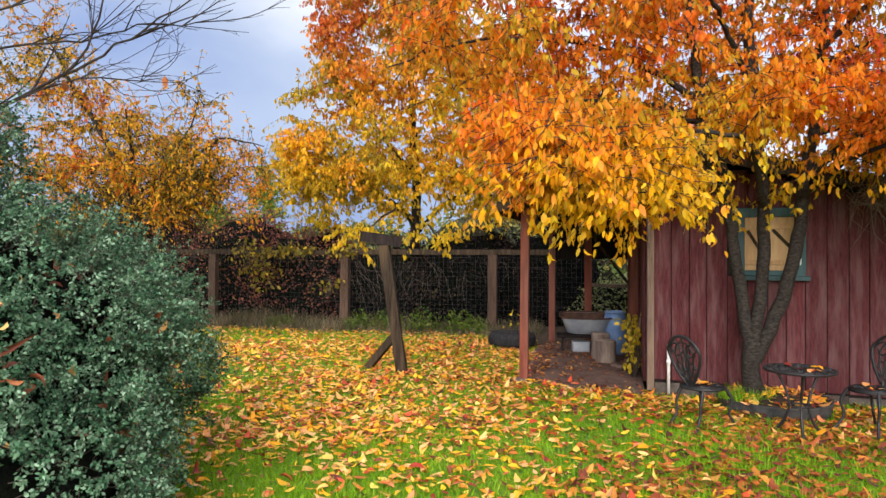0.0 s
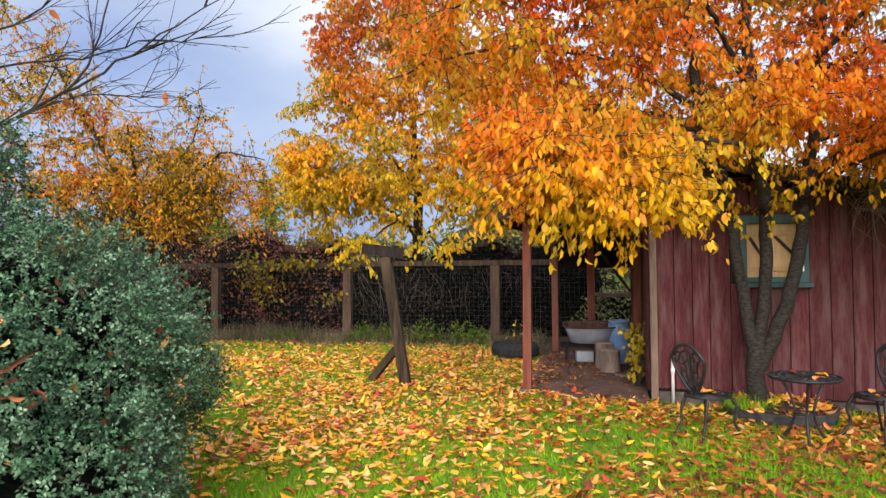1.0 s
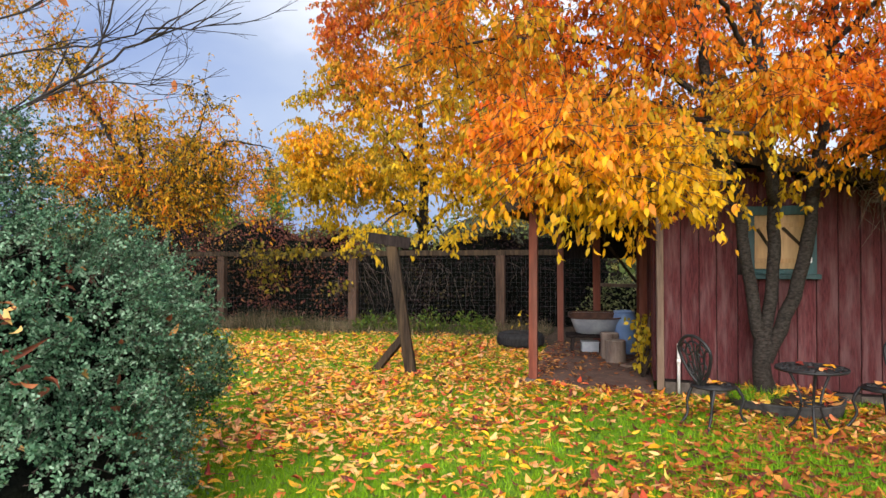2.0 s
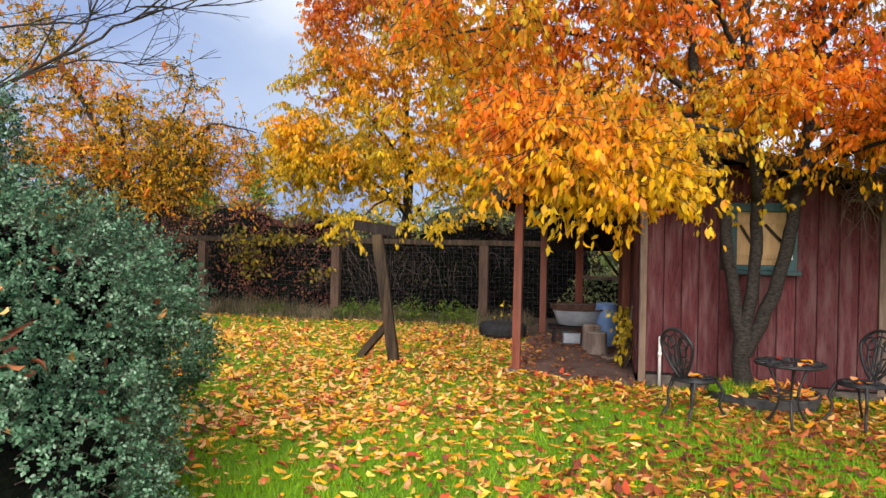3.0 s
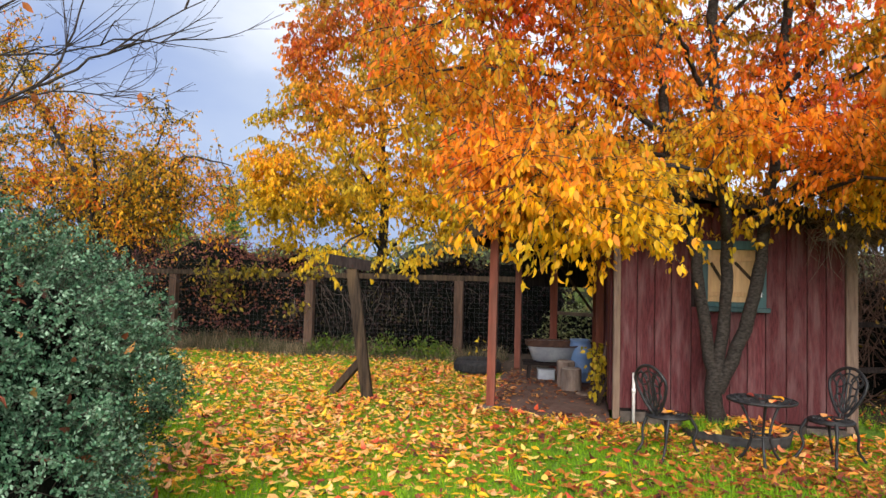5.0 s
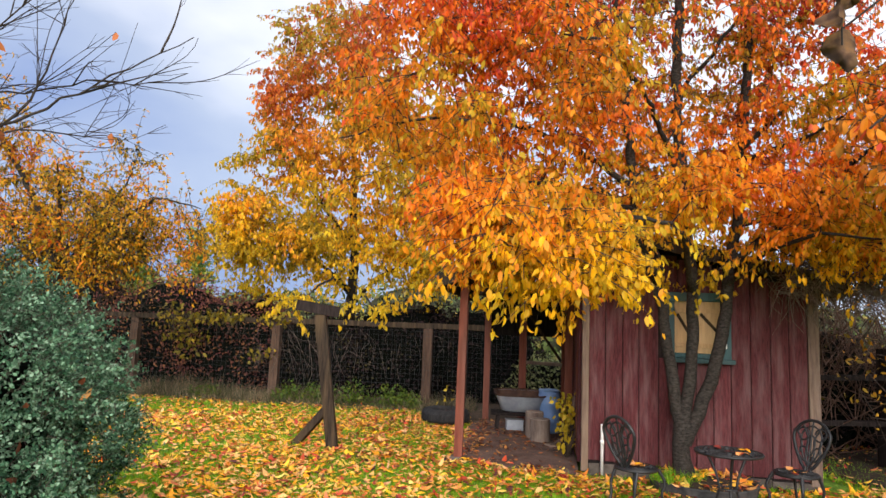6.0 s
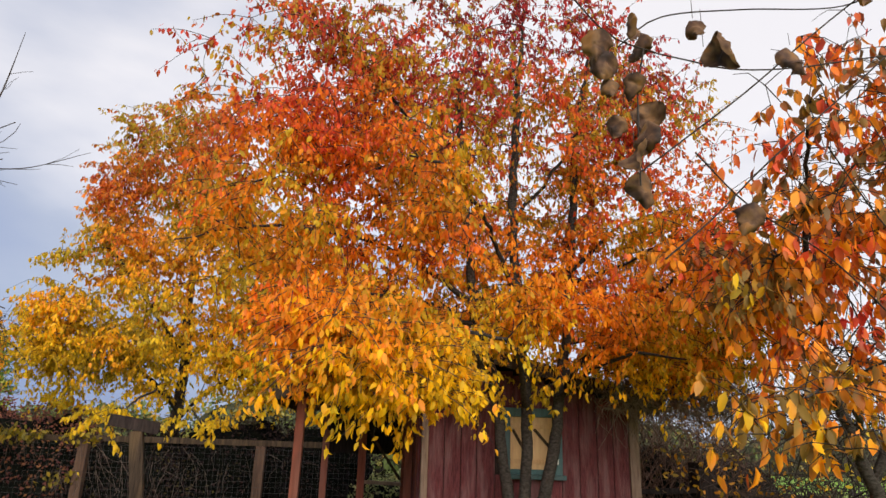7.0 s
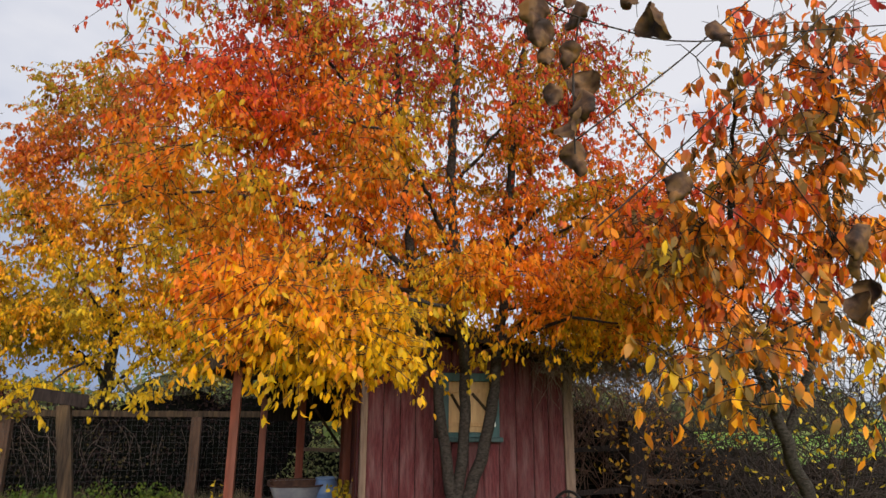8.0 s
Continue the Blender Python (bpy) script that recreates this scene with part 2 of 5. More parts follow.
AUTUMN = [(0.0, (.94, .56, .014)), (.10, (.94, .46, .012)), (.19, (.92, .30, .04)), (.30, (.92, .34, .015)), (.48, (.84, .21, .012)), (.70, (.70, .088, .035)), (.86, (.58, .045, .036)), (1.0, (.40, .026, .03))]
M_CHERRY = foliage("cherry_leaf", AUTUMN, 0.36, 0.55, 0.85, 1.5, 6.9, green=(.50, .43, .02), green_amount=0.75, green_scale=.8, thin=.55)
M_CHERRY_FAR = foliage("cherry_leaf_far", [(0, (.80, .54, .02)), (.15, (.90, .48, .014)), (.3, (.84, .36, .02)), (.55, (.72, .22, .025)), (.8, (.56, .09, .03)), (1, (.4, .03, .03))], 0.46, 0.36, 0.6, 2.4, 9.6, thin=.5, green=(.46, .36, .03), green_amount=0.9, green_scale=.7)
M_CHERRY_NEAR = foliage("cherry_leaf_near", AUTUMN, 0.5, 0.6, 1.5, -.4, 7.2, green=(.13, .12, .035), green_amount=0.85, green_scale=1.6, thin=.4)
# the darkest stop puts the apple crown's dark inside into leaf colour
M_CRAB = foliage("crab_leaf", [(0, (.03, .03, .015)), (.25, (.28, .21, .015)), (.5, (.70, .39, .014)), (.8, (.76, .27, .015)), (1, (.68, .11, .02))], 0.7, 0.75, 1.1)
M_FALLEN = foliage("fallen_leaf", [(0, (.90, .66, .16)), (.16, (.92, .50, .03)), (.34, (.90, .36, .02)), (.47, (.92, .52, .20)), (.59, (.88, .28, .04)), (.70, (.90, .52, .24)), (.80, (.66, .10, .04)), (.9, (.40, .05, .03)), (1, (.10, .03, .028))], 1.0, 0.34, 1.2, thin=0.1, rough=0.5, gloss=.18)
# browner worn leaves, darkened further for the cherry crown's shade on the lawn
M_WORN_SHADED = foliage("worn_shaded_leaf", [(0, (.50, .24, .05)), (.25, (.55, .16, .03)), (.5, (.38, .09, .03)), (.75, (.22, .05, .03)), (1, (.09, .028, .025))], 1.0, 0.3, 2, thin=0.08, rough=0.5)
M_HEDGE = foliage("hedge_leaf", [(0, (.007, .024, .014)), (.3, (.05, .125, .064)), (.62, (.145, .265, .155)), (1, (.29, .41, .29))], 0.75, 0.75, 6.0, thin=0.2, rough=0.6, gloss=.12)
M_DEAD = foliage("dead_leaf", [(0, (.07, .026, .018)), (.4, (.22, .065, .028)), (.75, (.44, .14, .035)), (1, (.55, .32, .10))], 1.0, 0.2, 3, thin=0.15, rough=0.6)
M_CAUGHT = foliage("caught_leaf", [(0, (.10, .03, .02)), (.4, (.24, .065, .03)), (.7, (.46, .18, .06)), (1, (.70, .44, .15))], 1.0, 0.2, 3, thin=0.15, rough=0.55)
M_DRY = foliage("dry_leaf", [(0, (.008, .004, .003)), (.4, (.030, .014, .009)), (.6, (.075, .034, .017)), (.8, (.15, .078, .036)), (1, (.22, .10, .03))], 0.5, 1.0, 13, thin=0.12, rough=0.7)
# leaf tones lowered to near-black to carry the canopy's shade
M_SHADED_BRAMBLE = foliage("shaded_bramble_leaf", [(0, (.005, .004, .006)), (.45, (.016, .012, .013)), (.7, (.04, .024, .024)), (.9, (.08, .07, .02)), (1, (.28, .2, .03))], 0.5, 0.45, 0.8, thin=0.15, rough=.8, gloss=.04)
M_SHRUB = foliage("shrub_leaf", [(0, (.035, .055, .02)), (.5, (.11, .14, .04)), (.8, (.28, .18, .04)), (1, (.5, .25, .03))], 0.5, 0.5, 0.6, thin=0.2)
M_REDSHRUB = foliage("red_shrub_leaf", [(0, (.05, .026, .024)), (.4, (.16, .055, .055)), (.7, (.30, .12, .07)), (1, (.52, .28, .06))], 0.6, 0.4, 0.6, thin=0.2, rough=.8, gloss=.05)
M_CONIFER = foliage("conifer_needle", [(0, (.03, .07, .02)), (.45, (.11, .19, .03)), (.75, (.34, .30, .03)), (1, (.7, .36, .03))], 0.5, 0.4, 1, thin=0.1)
M_WEED = foliage("weed_leaf", [(0, (.03, .06, .01)), (.5, (.075, .13, .015)), (.85, (.18, .20, .025)), (1, (.6, .45, .04))], 0.6, 0.3, 2, thin=0.25)
M_PALE = foliage("pale_leaf", [(0, (.10, .14, .05)), (.5, (.25, .28, .10)), (1, (.55, .5, .25))], 0.7, 0.3, 1, thin=0.2)
M_VINE = foliage("yellow_vine_leaf", [(0, (.2, .22, .02)), (.5, (.6, .42, .02)), (1, (.75, .5, .04))], 0.6, 0.4, 2, thin=0.3)
M_OLIVE = foliage("olive_vine_leaf", [(0, (.05, .05, .01)), (.5, (.22, .17, .015)), (1, (.60, .40, .03))], 0.6, 0.4, 2, thin=0.3)
M_RUSSET = foliage("russet_leaf", [(0, (.10, .07, .015)), (.4, (.42, .25, .02)), (.7, (.66, .26, .02)), (1, (.70, .40, .03))], 0.7, 0.4, 2, thin=0.35)
M_GRASS = foliage("grass_blade", [(0, (.095, .21, .006)), (.5, (.20, .40, .010)), (1, (.38, .53, .02))], 0.6, 0.5, 1.2, thin=0.3)
M_STRAW = foliage("tall_grass_blade", [(0, (.02, .04, .010)), (.35, (.07, .075, .03)), (.65, (.16, .11, .07)), (1, (.34, .26, .16))], 1.0, 0.6, 1.4, thin=0.2)
M_BARK = surface("cherry_bark", (.010, .008, .007), (.046, .037, .031), 22, (1, 1, 1.9), 0.85, 1.0, (.095, .083, .07), 0.5, 0.1, patch=26)
M_TWIG = surface("twig_bark", (.016, .012, .011), (.055, .042, .036), 20, rough=0.8, bump=0.3)
M_GREYTWIG = surface("dry_stem", (.03, .021, .018), (.10, .072, .06), 20, rough=0.85, bump=0.2)
M_BROWNSTEM = surface("brown_stem", (.045, .026, .020), (.15, .085, .062), 20, rough=0.85, bump=0.2)
M_THATCH = surface("dry_grey_stem", (.075, .055, .047), (.25, .195, .165), 20, rough=0.85, bump=0.2)
M_RED = surface("weathered_red_paint", (.055, .014, .017), (.145, .038, .041), 16, (5, 5, .6), 0.78, 1.0, (.22, .13, .13), 0.5, 0.14, patch=3.0, fine=30)
M_REDPOST = surface("red_stained_timber", (.13, .035, .022), (.26, .075, .045), 6, (6, 6, .5), 0.7, 0.4, (.24, .14, .11), 0.5, 0.1)
M_TRIM = surface("weathered_trim_wood", (.10, .065, .05), (.24, .17, .13), 6, (6, 6, .5), 0.8, 0.4, (.36, .25, .16), 0.4, 0.12)
M_OLD = surface("old_grey_timber", (.014, .010, .008), (.070, .048, .032), 7, (6, 6, .45), 0.85, 0.8, (.13, .085, .045), 0.6, 0.15, patch=2.2)
M_FENCEWOOD = surface("fence_timber", (.035, .021, .016), (.11, .066, .046), 6, (5, 5, .5), 0.85, 0.5, (.15, .09, .06), 0.4, 0.2)
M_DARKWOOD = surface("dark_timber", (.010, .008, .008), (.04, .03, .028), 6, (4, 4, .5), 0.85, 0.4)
M_SHUTTER = surface("bare_plywood", (.40, .245, .115), (.60, .39, .20), 5, (5, 5, .6), 0.7, 0.3, (.66, .47, .27), 0.4, 0.08)
M_TEAL = surface("teal_paint", (.008, .04, .045), (.022, .08, .085), 8, (4, 4, .6), 0.55, 0.2, (.06, .10, .10), 0.4)
M_IRON = surface("black_cast_iron", (.005, .005, .006), (.02, .02, .022), 25, rough=0.5, bump=0.3, third=(.028, .025, .024), third_amount=0.5, metal=0.1, patch=5)
M_ROOF = surface("old_shingle", (.025, .022, .02), (.09, .08, .07), 9, rough=0.9, bump=0.6, third=(.06, .075, .03), third_amount=0.6)
M_CONCRETE = surface("stained_concrete", (.06, .048, .042), (.19, .155, .13), 6, rough=0.9, bump=0.5, third=(.05, .04, .033), third_amount=0.85, patch=2.5)
M_DIRT = surface("packed_dirt", (.085, .05, .04), (.21, .13, .105), 5, rough=0.95, bump=0.8, third=(.20, .135, .11), third_amount=0.6, patch=1.6)
M_ENAMEL = surface("chipped_enamel", (.24, .26, .30), (.46, .49, .53), 4, rough=0.4, bump=0.1, third=(.22, .24, .30), third_amount=0.7, patch=3)
M_RUST = surface("rusty_steel", (.035, .02, .017), (.13, .065, .042), 10, rough=0.8, bump=0.3)
M_BLUE = surface("faded_blue_plastic", (.09, .16, .32), (.15, .25, .45), 3, rough=0.45, bump=0.05, third=(.25, .33, .45), third_amount=0.4)
M_RUBBER = surface("tyre_rubber", (.010, .010, .011), (.035, .034, .036), 12, rough=0.75, bump=0.4, third=(.07, .065, .06), third_amount=0.4)
M_LOGSIDE = surface("log_bark", (.13, .09, .075), (.34, .26, .21), 9, (1, 1, .25), 0.9, 0.8)
M_LOGEND = surface("sawn_log_end", (.20, .15, .12), (.34, .27, .22), 10, rough=0.85, bump=0.3)
M_PIPE = surface("white_pipe", (.66, .65, .62), (.82, .81, .78), 6, rough=0.45, bump=0.05, third=(.35, .3, .25), third_amount=0.4)
M_WIRE = surface("galvanised_wire", (.04, .04, .042), (.09, .09, .092), 30, rough=0.8, bump=0.0, metal=0.0)
M_SOIL = surface("dark_leaf_mould", (.03, .022, .016), (.09, .06, .04), 6, rough=0.95, bump=0.6)
M_LITTERWOOD = surface("split_board", (.13, .09, .07), (.3, .21, .16), 6, (1, 6, 6), 0.85, 0.4)
M_RING = surface("grey_black_planter", (.03, .03, .032), (.10, .098, .095), 9, rough=0.75, bump=0.4, third=(.16, .15, .13), third_amount=0.5, patch=4)
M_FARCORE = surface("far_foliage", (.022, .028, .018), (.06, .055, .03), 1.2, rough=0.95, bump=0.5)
# near-black, almost no sheen: the shade inside shrubs is put into this colour
M_SHADE_CORE = surface("painted_shade_core", (.002, .003, .003), (.009, .010, .007), 9, rough=0.95, bump=1.0)
M_SHADE_CORE.node_tree.nodes["Principled BSDF"].inputs["Specular IOR Level"].default_value = 0.02
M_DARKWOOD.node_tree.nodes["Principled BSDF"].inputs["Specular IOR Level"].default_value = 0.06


def ground_material():
    m, n, l, bsdf = nodes_of("lawn")
    geo = n.new("ShaderNodeNewGeometry")
    cols = []
    for scale, a, b in ((1.3, (.09, .20, .008), (.19, .37, .012)), (18, (.05, .11, .006), (.24, .43, .02))):
        nz = n.new("ShaderNodeTexNoise")
        nz.inputs["Scale"].default_value, nz.inputs["Detail"].default_value = scale, 6
        l.new(geo.outputs["Position"], nz.inputs["Vector"])
        r = n.new("ShaderNodeValToRGB")
        r.color_ramp.elements[0].position, r.color_ramp.elements[0].color = .35, (*a, 1)
        r.color_ramp.elements[1].position, r.color_ramp.elements[1].color = .68, (*b, 1)
        l.new(nz.outputs[0], r.inputs[0])
        cols.append(r.outputs[0])
    mix = n.new("ShaderNodeMix")
    mix.data_type = "RGBA"
    mix.inputs[0].default_value = 0.5
    l.new(cols[0], mix.inputs["A"])
    l.new(cols[1], mix.inputs["B"])
    far = n.new("ShaderNodeTexNoise")
    far.inputs["Scale"].default_value = 0.03
    l.new(geo.outputs["Position"], far.inputs["Vector"])
    fr = n.new("ShaderNodeMapRange")
    fr.inputs["From Min"].default_value, fr.inputs["From Max"].default_value, fr.inputs["To Max"].default_value = .5, .65, .7
    l.new(far.outputs[0], fr.inputs[0])
    mix2 = n.new("ShaderNodeMix")
    mix2.data_type = "RGBA"
    l.new(fr.outputs[0], mix2.inputs[0])
    l.new(mix.outputs["Result"], mix2.inputs["A"])
    mix2.inputs["B"].default_value = (.26, .27, .08, 1)
    l.new(mix2.outputs["Result"], bsdf.inputs["Base Color"])
    bsdf.inputs["Roughness"].default_value = 0.9
    bp = n.new("ShaderNodeBump")
    bp.inputs["Distance"].default_value = 0.05
    nz2 = n.new("ShaderNodeTexNoise")
    nz2.inputs["Scale"].default_value = 40
    l.new(geo.outputs["Position"], nz2.inputs["Vector"])
    l.new(nz2.outputs[0], bp.inputs["Height"])
    l.new(bp.outputs[0], bsdf.inputs["Normal"])
    return m


M_LAWN = ground_material()

# ---- ground ----
xs = np.concatenate([[-900, -300, -100, -40, -20], np.linspace(-12, 14, 66), [24, 45, 110, 300, 900]])
ys = np.concatenate([[-900, -300, -60, -15], np.linspace(-4, 20, 60), [30, 50, 100, 300, 900]])
gx, gy = np.meshgrid(xs, ys)


def rise(x, y):
    """The lawn's gentle unevenness."""
    near = np.exp(-((x - 1) / 9) ** 2 - ((y - 8) / 8) ** 2)
    return 0.022 * near * (np.sin(1.7 * x + .6 * y) + np.sin(1.1 * y - 2.2 * x + 1.3)) - 0.02


gz = rise(gx, gy)
w, h = len(xs), len(ys)
idx = np.arange(w * h).reshape(h, w)
quads = np.stack([idx[:-1, :-1], idx[:-1, 1:], idx[1:, 1:], idx[1:, :-1]], -1).reshape(-1, 4)
tagged(new("ground", np_mesh("ground", np.stack([gx, gy, gz], -1).reshape(-1, 3), [quads], M_LAWN, True)), "bright green lawn running out to far fields", "lawn", kind="structure")

# ---- the shed and its open lean-to; its own frame: u along the front, v to the back ----
SHED = pose(2.5, 8.1, 0, 0, 0, -14.5)
TURN = math.radians(-14.5)


def at_shed(u, v, z=0.0):
    return SHED @ Vector((u, v, z))


WID, DEEP, RIDGE = 2.72, 4.0, 0.25


def roof_z(u):
    return 2.98 - (RIDGE - u) * 0.335 if u < RIDGE else 2.98 - (u - RIDGE) * 0.235


shed = empty("shed", SHED, "weathered dark red board shed with an open lean-to", "shed")
random.seed(4)
edge = 0.095
wins = (1.08, 1.70, 1.42, 2.17)
# upright boards of the front wall, cut round the window
u = edge
while u < WID - edge - 0.02:
    wd = min(random.uniform(.19, .235), WID - edge - u)
    if WID - edge - (u + wd) < 0.08:
        wd = WID - edge - u
    a, b = u + .003, u + wd - .006
    top = min(roof_z(a), roof_z(b)) - 0.09
    dy = random.uniform(0, .006)
    foot = .16 - .10 * a / WID
    if b <= wins[0] or a >= wins[1]:
        part("board", boxed(a, b, -.022 - dy, 0, foot, top, .004), M_RED, shed)
    else:
        part("board", boxed(a, b, -.022 - dy, 0, foot, wins[2], .004), M_RED, shed)
        part("board", boxed(a, b, -.022 - dy, 0, wins[3], top, .004), M_RED, shed)
    u += wd
bm = boxed(0.02, wins[0], .004, .09, .02, 2.55)
box(bm, wins[1], WID - .02, .004, .09, .02, 2.30)
box(bm, wins[0], wins[1], .004, .09, .02, wins[2])
box(bm, wins[0], wins[1], .004, .09, wins[3], 2.50)
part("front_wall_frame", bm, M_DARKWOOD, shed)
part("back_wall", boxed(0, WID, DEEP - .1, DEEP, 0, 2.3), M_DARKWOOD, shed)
for i in range(19):
    v0 = .1 + i * .2
    part("board", boxed(-.02 - random.uniform(0, .006), .06, v0 + .003, v0 + .196, .1, 2.76, .004), M_REDPOST if i % 5 == 2 else M_RED, shed)
    part("board", boxed(WID - .06, WID + .02, v0 + .003, v0 + .196, .1, 2.30, .004), M_RED, shed)
part("corner_trim", boxed(.012, edge, -.05, .09, .02, 2.74, .005), M_TRIM, shed, "grey weathered corner board")
part("corner_trim", boxed(WID - edge, WID + .03, -.05, .09, .02, 2.26, .005), M_TRIM, shed, "grey weathered corner board")
for a, b in ((.10, .82), (.824, 1.55), (1.554, 2.2), (2.204, WID - .02)):
    part("skirting", boxed(a, b, -.040, -.024, -.03, .150 - .10 * b / WID, .005), M_CONCRETE, shed, "stained grey skirting slab")
# roof: boarding, rows of shingles, verge and fascia
for side, (u0, u1) in enumerate(((-1.78, RIDGE), (RIDGE, WID + .26))):
    bm = bmesh.new()
    vs = [bm.verts.new((uu, vv, roof_z(uu) + dz)) for dz in (0, .05) for uu, vv in ((u0, -.26), (u1, -.26), (u1, DEEP + .3), (u0, DEEP + .3))]
    for f in ((0, 3, 2, 1), (4, 5, 6, 7), (0, 1, 5, 4), (1, 2, 6, 5), (2, 3, 7, 6), (3, 0, 4, 7)):
        bm.faces.new([vs[i] for i in f])
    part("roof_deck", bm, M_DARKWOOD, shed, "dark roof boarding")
    n = 9 if side == 0 else 11
    for i in range(n):
        a = u0 + (u1 - u0) * i / n
        b = u0 + (u1 - u0) * (i + 1.12) / n
        if side == 0:
            b = min(b, RIDGE + .02)
        za, zb = roof_z(a), roof_z(b)
        lo, hi = (.075, .055) if side == 0 else (.055, .075)
        bm = bmesh.new()
        vv = -.30
        while vv < DEEP + .3:
            ww = random.uniform(.22, .36)
            dz = random.uniform(0, .012)
            q = [bm.verts.new(p) for p in ((a, vv, za + lo + dz), (b, vv, zb + hi + dz), (b, vv + ww - .008, zb + hi + dz), (a, vv + ww - .008, za + lo + dz),
                                           (a, vv, za + .051), (b, vv, zb + .051), (b, vv + ww - .008, zb + .051), (a, vv + ww - .008, za + .051))]
            for f in ((0, 1, 2, 3), (0, 4, 5, 1), (1, 5, 6, 2), (2, 6, 7, 3), (3, 7, 4, 0)):
                bm.faces.new([q[j] for j in f])
            vv += ww
        part("shingle_row", bm, M_ROOF, shed)
    part("verge_board", beam((u0, -.27, roof_z(u0) - .03), (u1, -.27, roof_z(u1) - .03), .14, .03, roll=0), M_OLD, shed, "dark rain-stained verge board")
part("eaves_board", boxed(-1.81, -1.775, -.28, DEEP + .3, roof_z(-1.78) - .12, roof_z(-1.78) + .04, .004), M_OLD, shed)
part("eaves_board", boxed(WID + .255, WID + .29, -.28, DEEP + .3, roof_z(WID + .26) - .12, roof_z(WID + .26) + .04, .004), M_OLD, shed)
# lean-to: posts, beams, rails, a brace
part("post", beam((-1.52, .14, .06), (-1.50, .14, roof_z(-1.5) - .13), .105, .105, .006, rough=.002), M_REDPOST, shed, "red stained square timber post")
part("post", beam((-1.52, 4.0, 0), (-1.52, 4.0, roof_z(-1.5) - .13), .11, .11, .006), M_REDPOST, shed)
part("post", beam((-.86, 4.0, 0), (-.86, 4.0, roof_z(-.86) - .13), .13, .13, .006), M_REDPOST, shed)
part("post", beam((-.10, 4.0, 0), (-.10, 4.0, roof_z(-.1) - .13), .11, .11, .006), M_REDPOST, shed)
part("post", beam((-.10, 1.6, 0), (-.10, 1.6, roof_z(-.1) - .13), .11, .11, .006), M_REDPOST, shed)
part("beam", beam((-1.51, -.24, roof_z(-1.5) - .07), (-1.51, DEEP + .2, roof_z(-1.5) - .07), .10, .12), M_OLD, shed)
part("beam", beam((-.86, .1, roof_z(-.86) - .07), (-.86, DEEP + .2, roof_z(-.86) - .07), .10, .12), M_OLD, shed)
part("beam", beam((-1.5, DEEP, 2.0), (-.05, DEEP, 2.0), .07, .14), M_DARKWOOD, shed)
# added dark sheet in place of the shade below the lean-to roof
part("header_board", boxed(-1.46, -.05, 4.06, 4.09, 1.58, 2.42), M_DARKWOOD, shed, "dark panel standing in for the shade under the roof")
part("rail", beam((-.80, 3.99, 1.10), (-.14, 3.99, 1.08), .06, .10), M_TRIM, shed, "pale cross rail")
part("rail", beam((-.80, 3.99, .50), (-.14, 3.99, .50), .06, .10), M_OLD, shed)
part("brace", beam((-.16, 3.98, 1.15), (-.74, 3.98, 1.95), .05, .09), M_OLD, shed, "diagonal timber brace")
part("post_base", boxed(-1.62, -1.42, .04, .24, -.05, .06, .01), M_CONCRETE, shed, "grey concrete post base")
bm = bmesh.new()
nu, nv = 16, 30
gv = [[bm.verts.new((-1.72 + 1.70 * i / nu + (0.10 * noise.noise((j * .6, i * .2, 3)) if i in (0,) else 0), -.22 + 4.3 * j / nv + (.12 * noise.noise((i * .5, 7, 1)) if j == 0 else 0),
                     .04 * min(1, min(i, nu + 3 - i, j * .8, nv - j) / 2.5) + .006 + .012 * noise.noise((i * .4, j * .4, 0)))) for i in range(nu + 1)] for j in range(nv + 1)]
for j in range(nv):
    for i in range(nu):
        bm.faces.new((gv[j][i], gv[j][i + 1], gv[j + 1][i + 1], gv[j + 1][i]))
me = bpy.data.meshes.new("dirt_floor")
bmesh.ops.recalc_face_normals(bm, faces=bm.faces)
bm.to_mesh(me)
for p in me.polygons:
    p.use_smooth = True
me.materials.append(M_DIRT)
dirt = tagged(new("dirt_floor", me), "bare brown packed dirt under the lean-to", "dirt floor", kind="structure")
dirt.matrix_basis = SHED

# window with closed plank shutters
window = empty("window_1", SHED, "small teal framed window with bare wooden shutters", "window", kind="structure")
a, b, z0, z1 = wins
part("frame_jamb", boxed(a - .055, a + .03, -.06, .05, z0, z1, .004), M_TEAL, window)
part("frame_jamb", boxed(b - .05, b + .065, -.06, .05, z0, z1, .004), M_TEAL, window)
part("frame_head", boxed(a - .055, b + .065, -.066, .05, z1 - .05, z1 + .055, .004), M_TEAL, window)
part("window_sill", boxed(a - .09, b + .10, -.11, .05, z0 - .045, z0 + .012, .006), M_TEAL, window)
part("frame_rail", boxed(a + .031, b - .051, -.045, .05, z0 + .013, z0 + .07, .004), M_TEAL, window)
mid = (a + b) / 2 - .01
for s0, s1, flip in ((a + .033, mid - .004, False), (mid + .004, b - .053, True)):
    sh = part("shutter", boxed(s0, s1, -.03, -.01, z0 + .072, z1 - .053, .003), M_SHUTTER, window, "bare plywood shutter")
    for zz in (z0 + .14, z1 - .19):
        part("ledge", boxed(s0 + .01, s1 - .01, -.052, -.031, zz, zz + .05, .003), M_SHUTTER, sh)
    p, q = (s0 + .03, z1 - .21), (s1 - .03, z0 + .20)
    if flip:
        p, q = (s0 + .03, z1 - .20), (s1 - .04, z0 + .34)
    part("shutter_brace", beam((p[0], -.041, p[1]), (q[0], -.041, q[1]), .014, .035, .002, 90), M_OLD, sh)
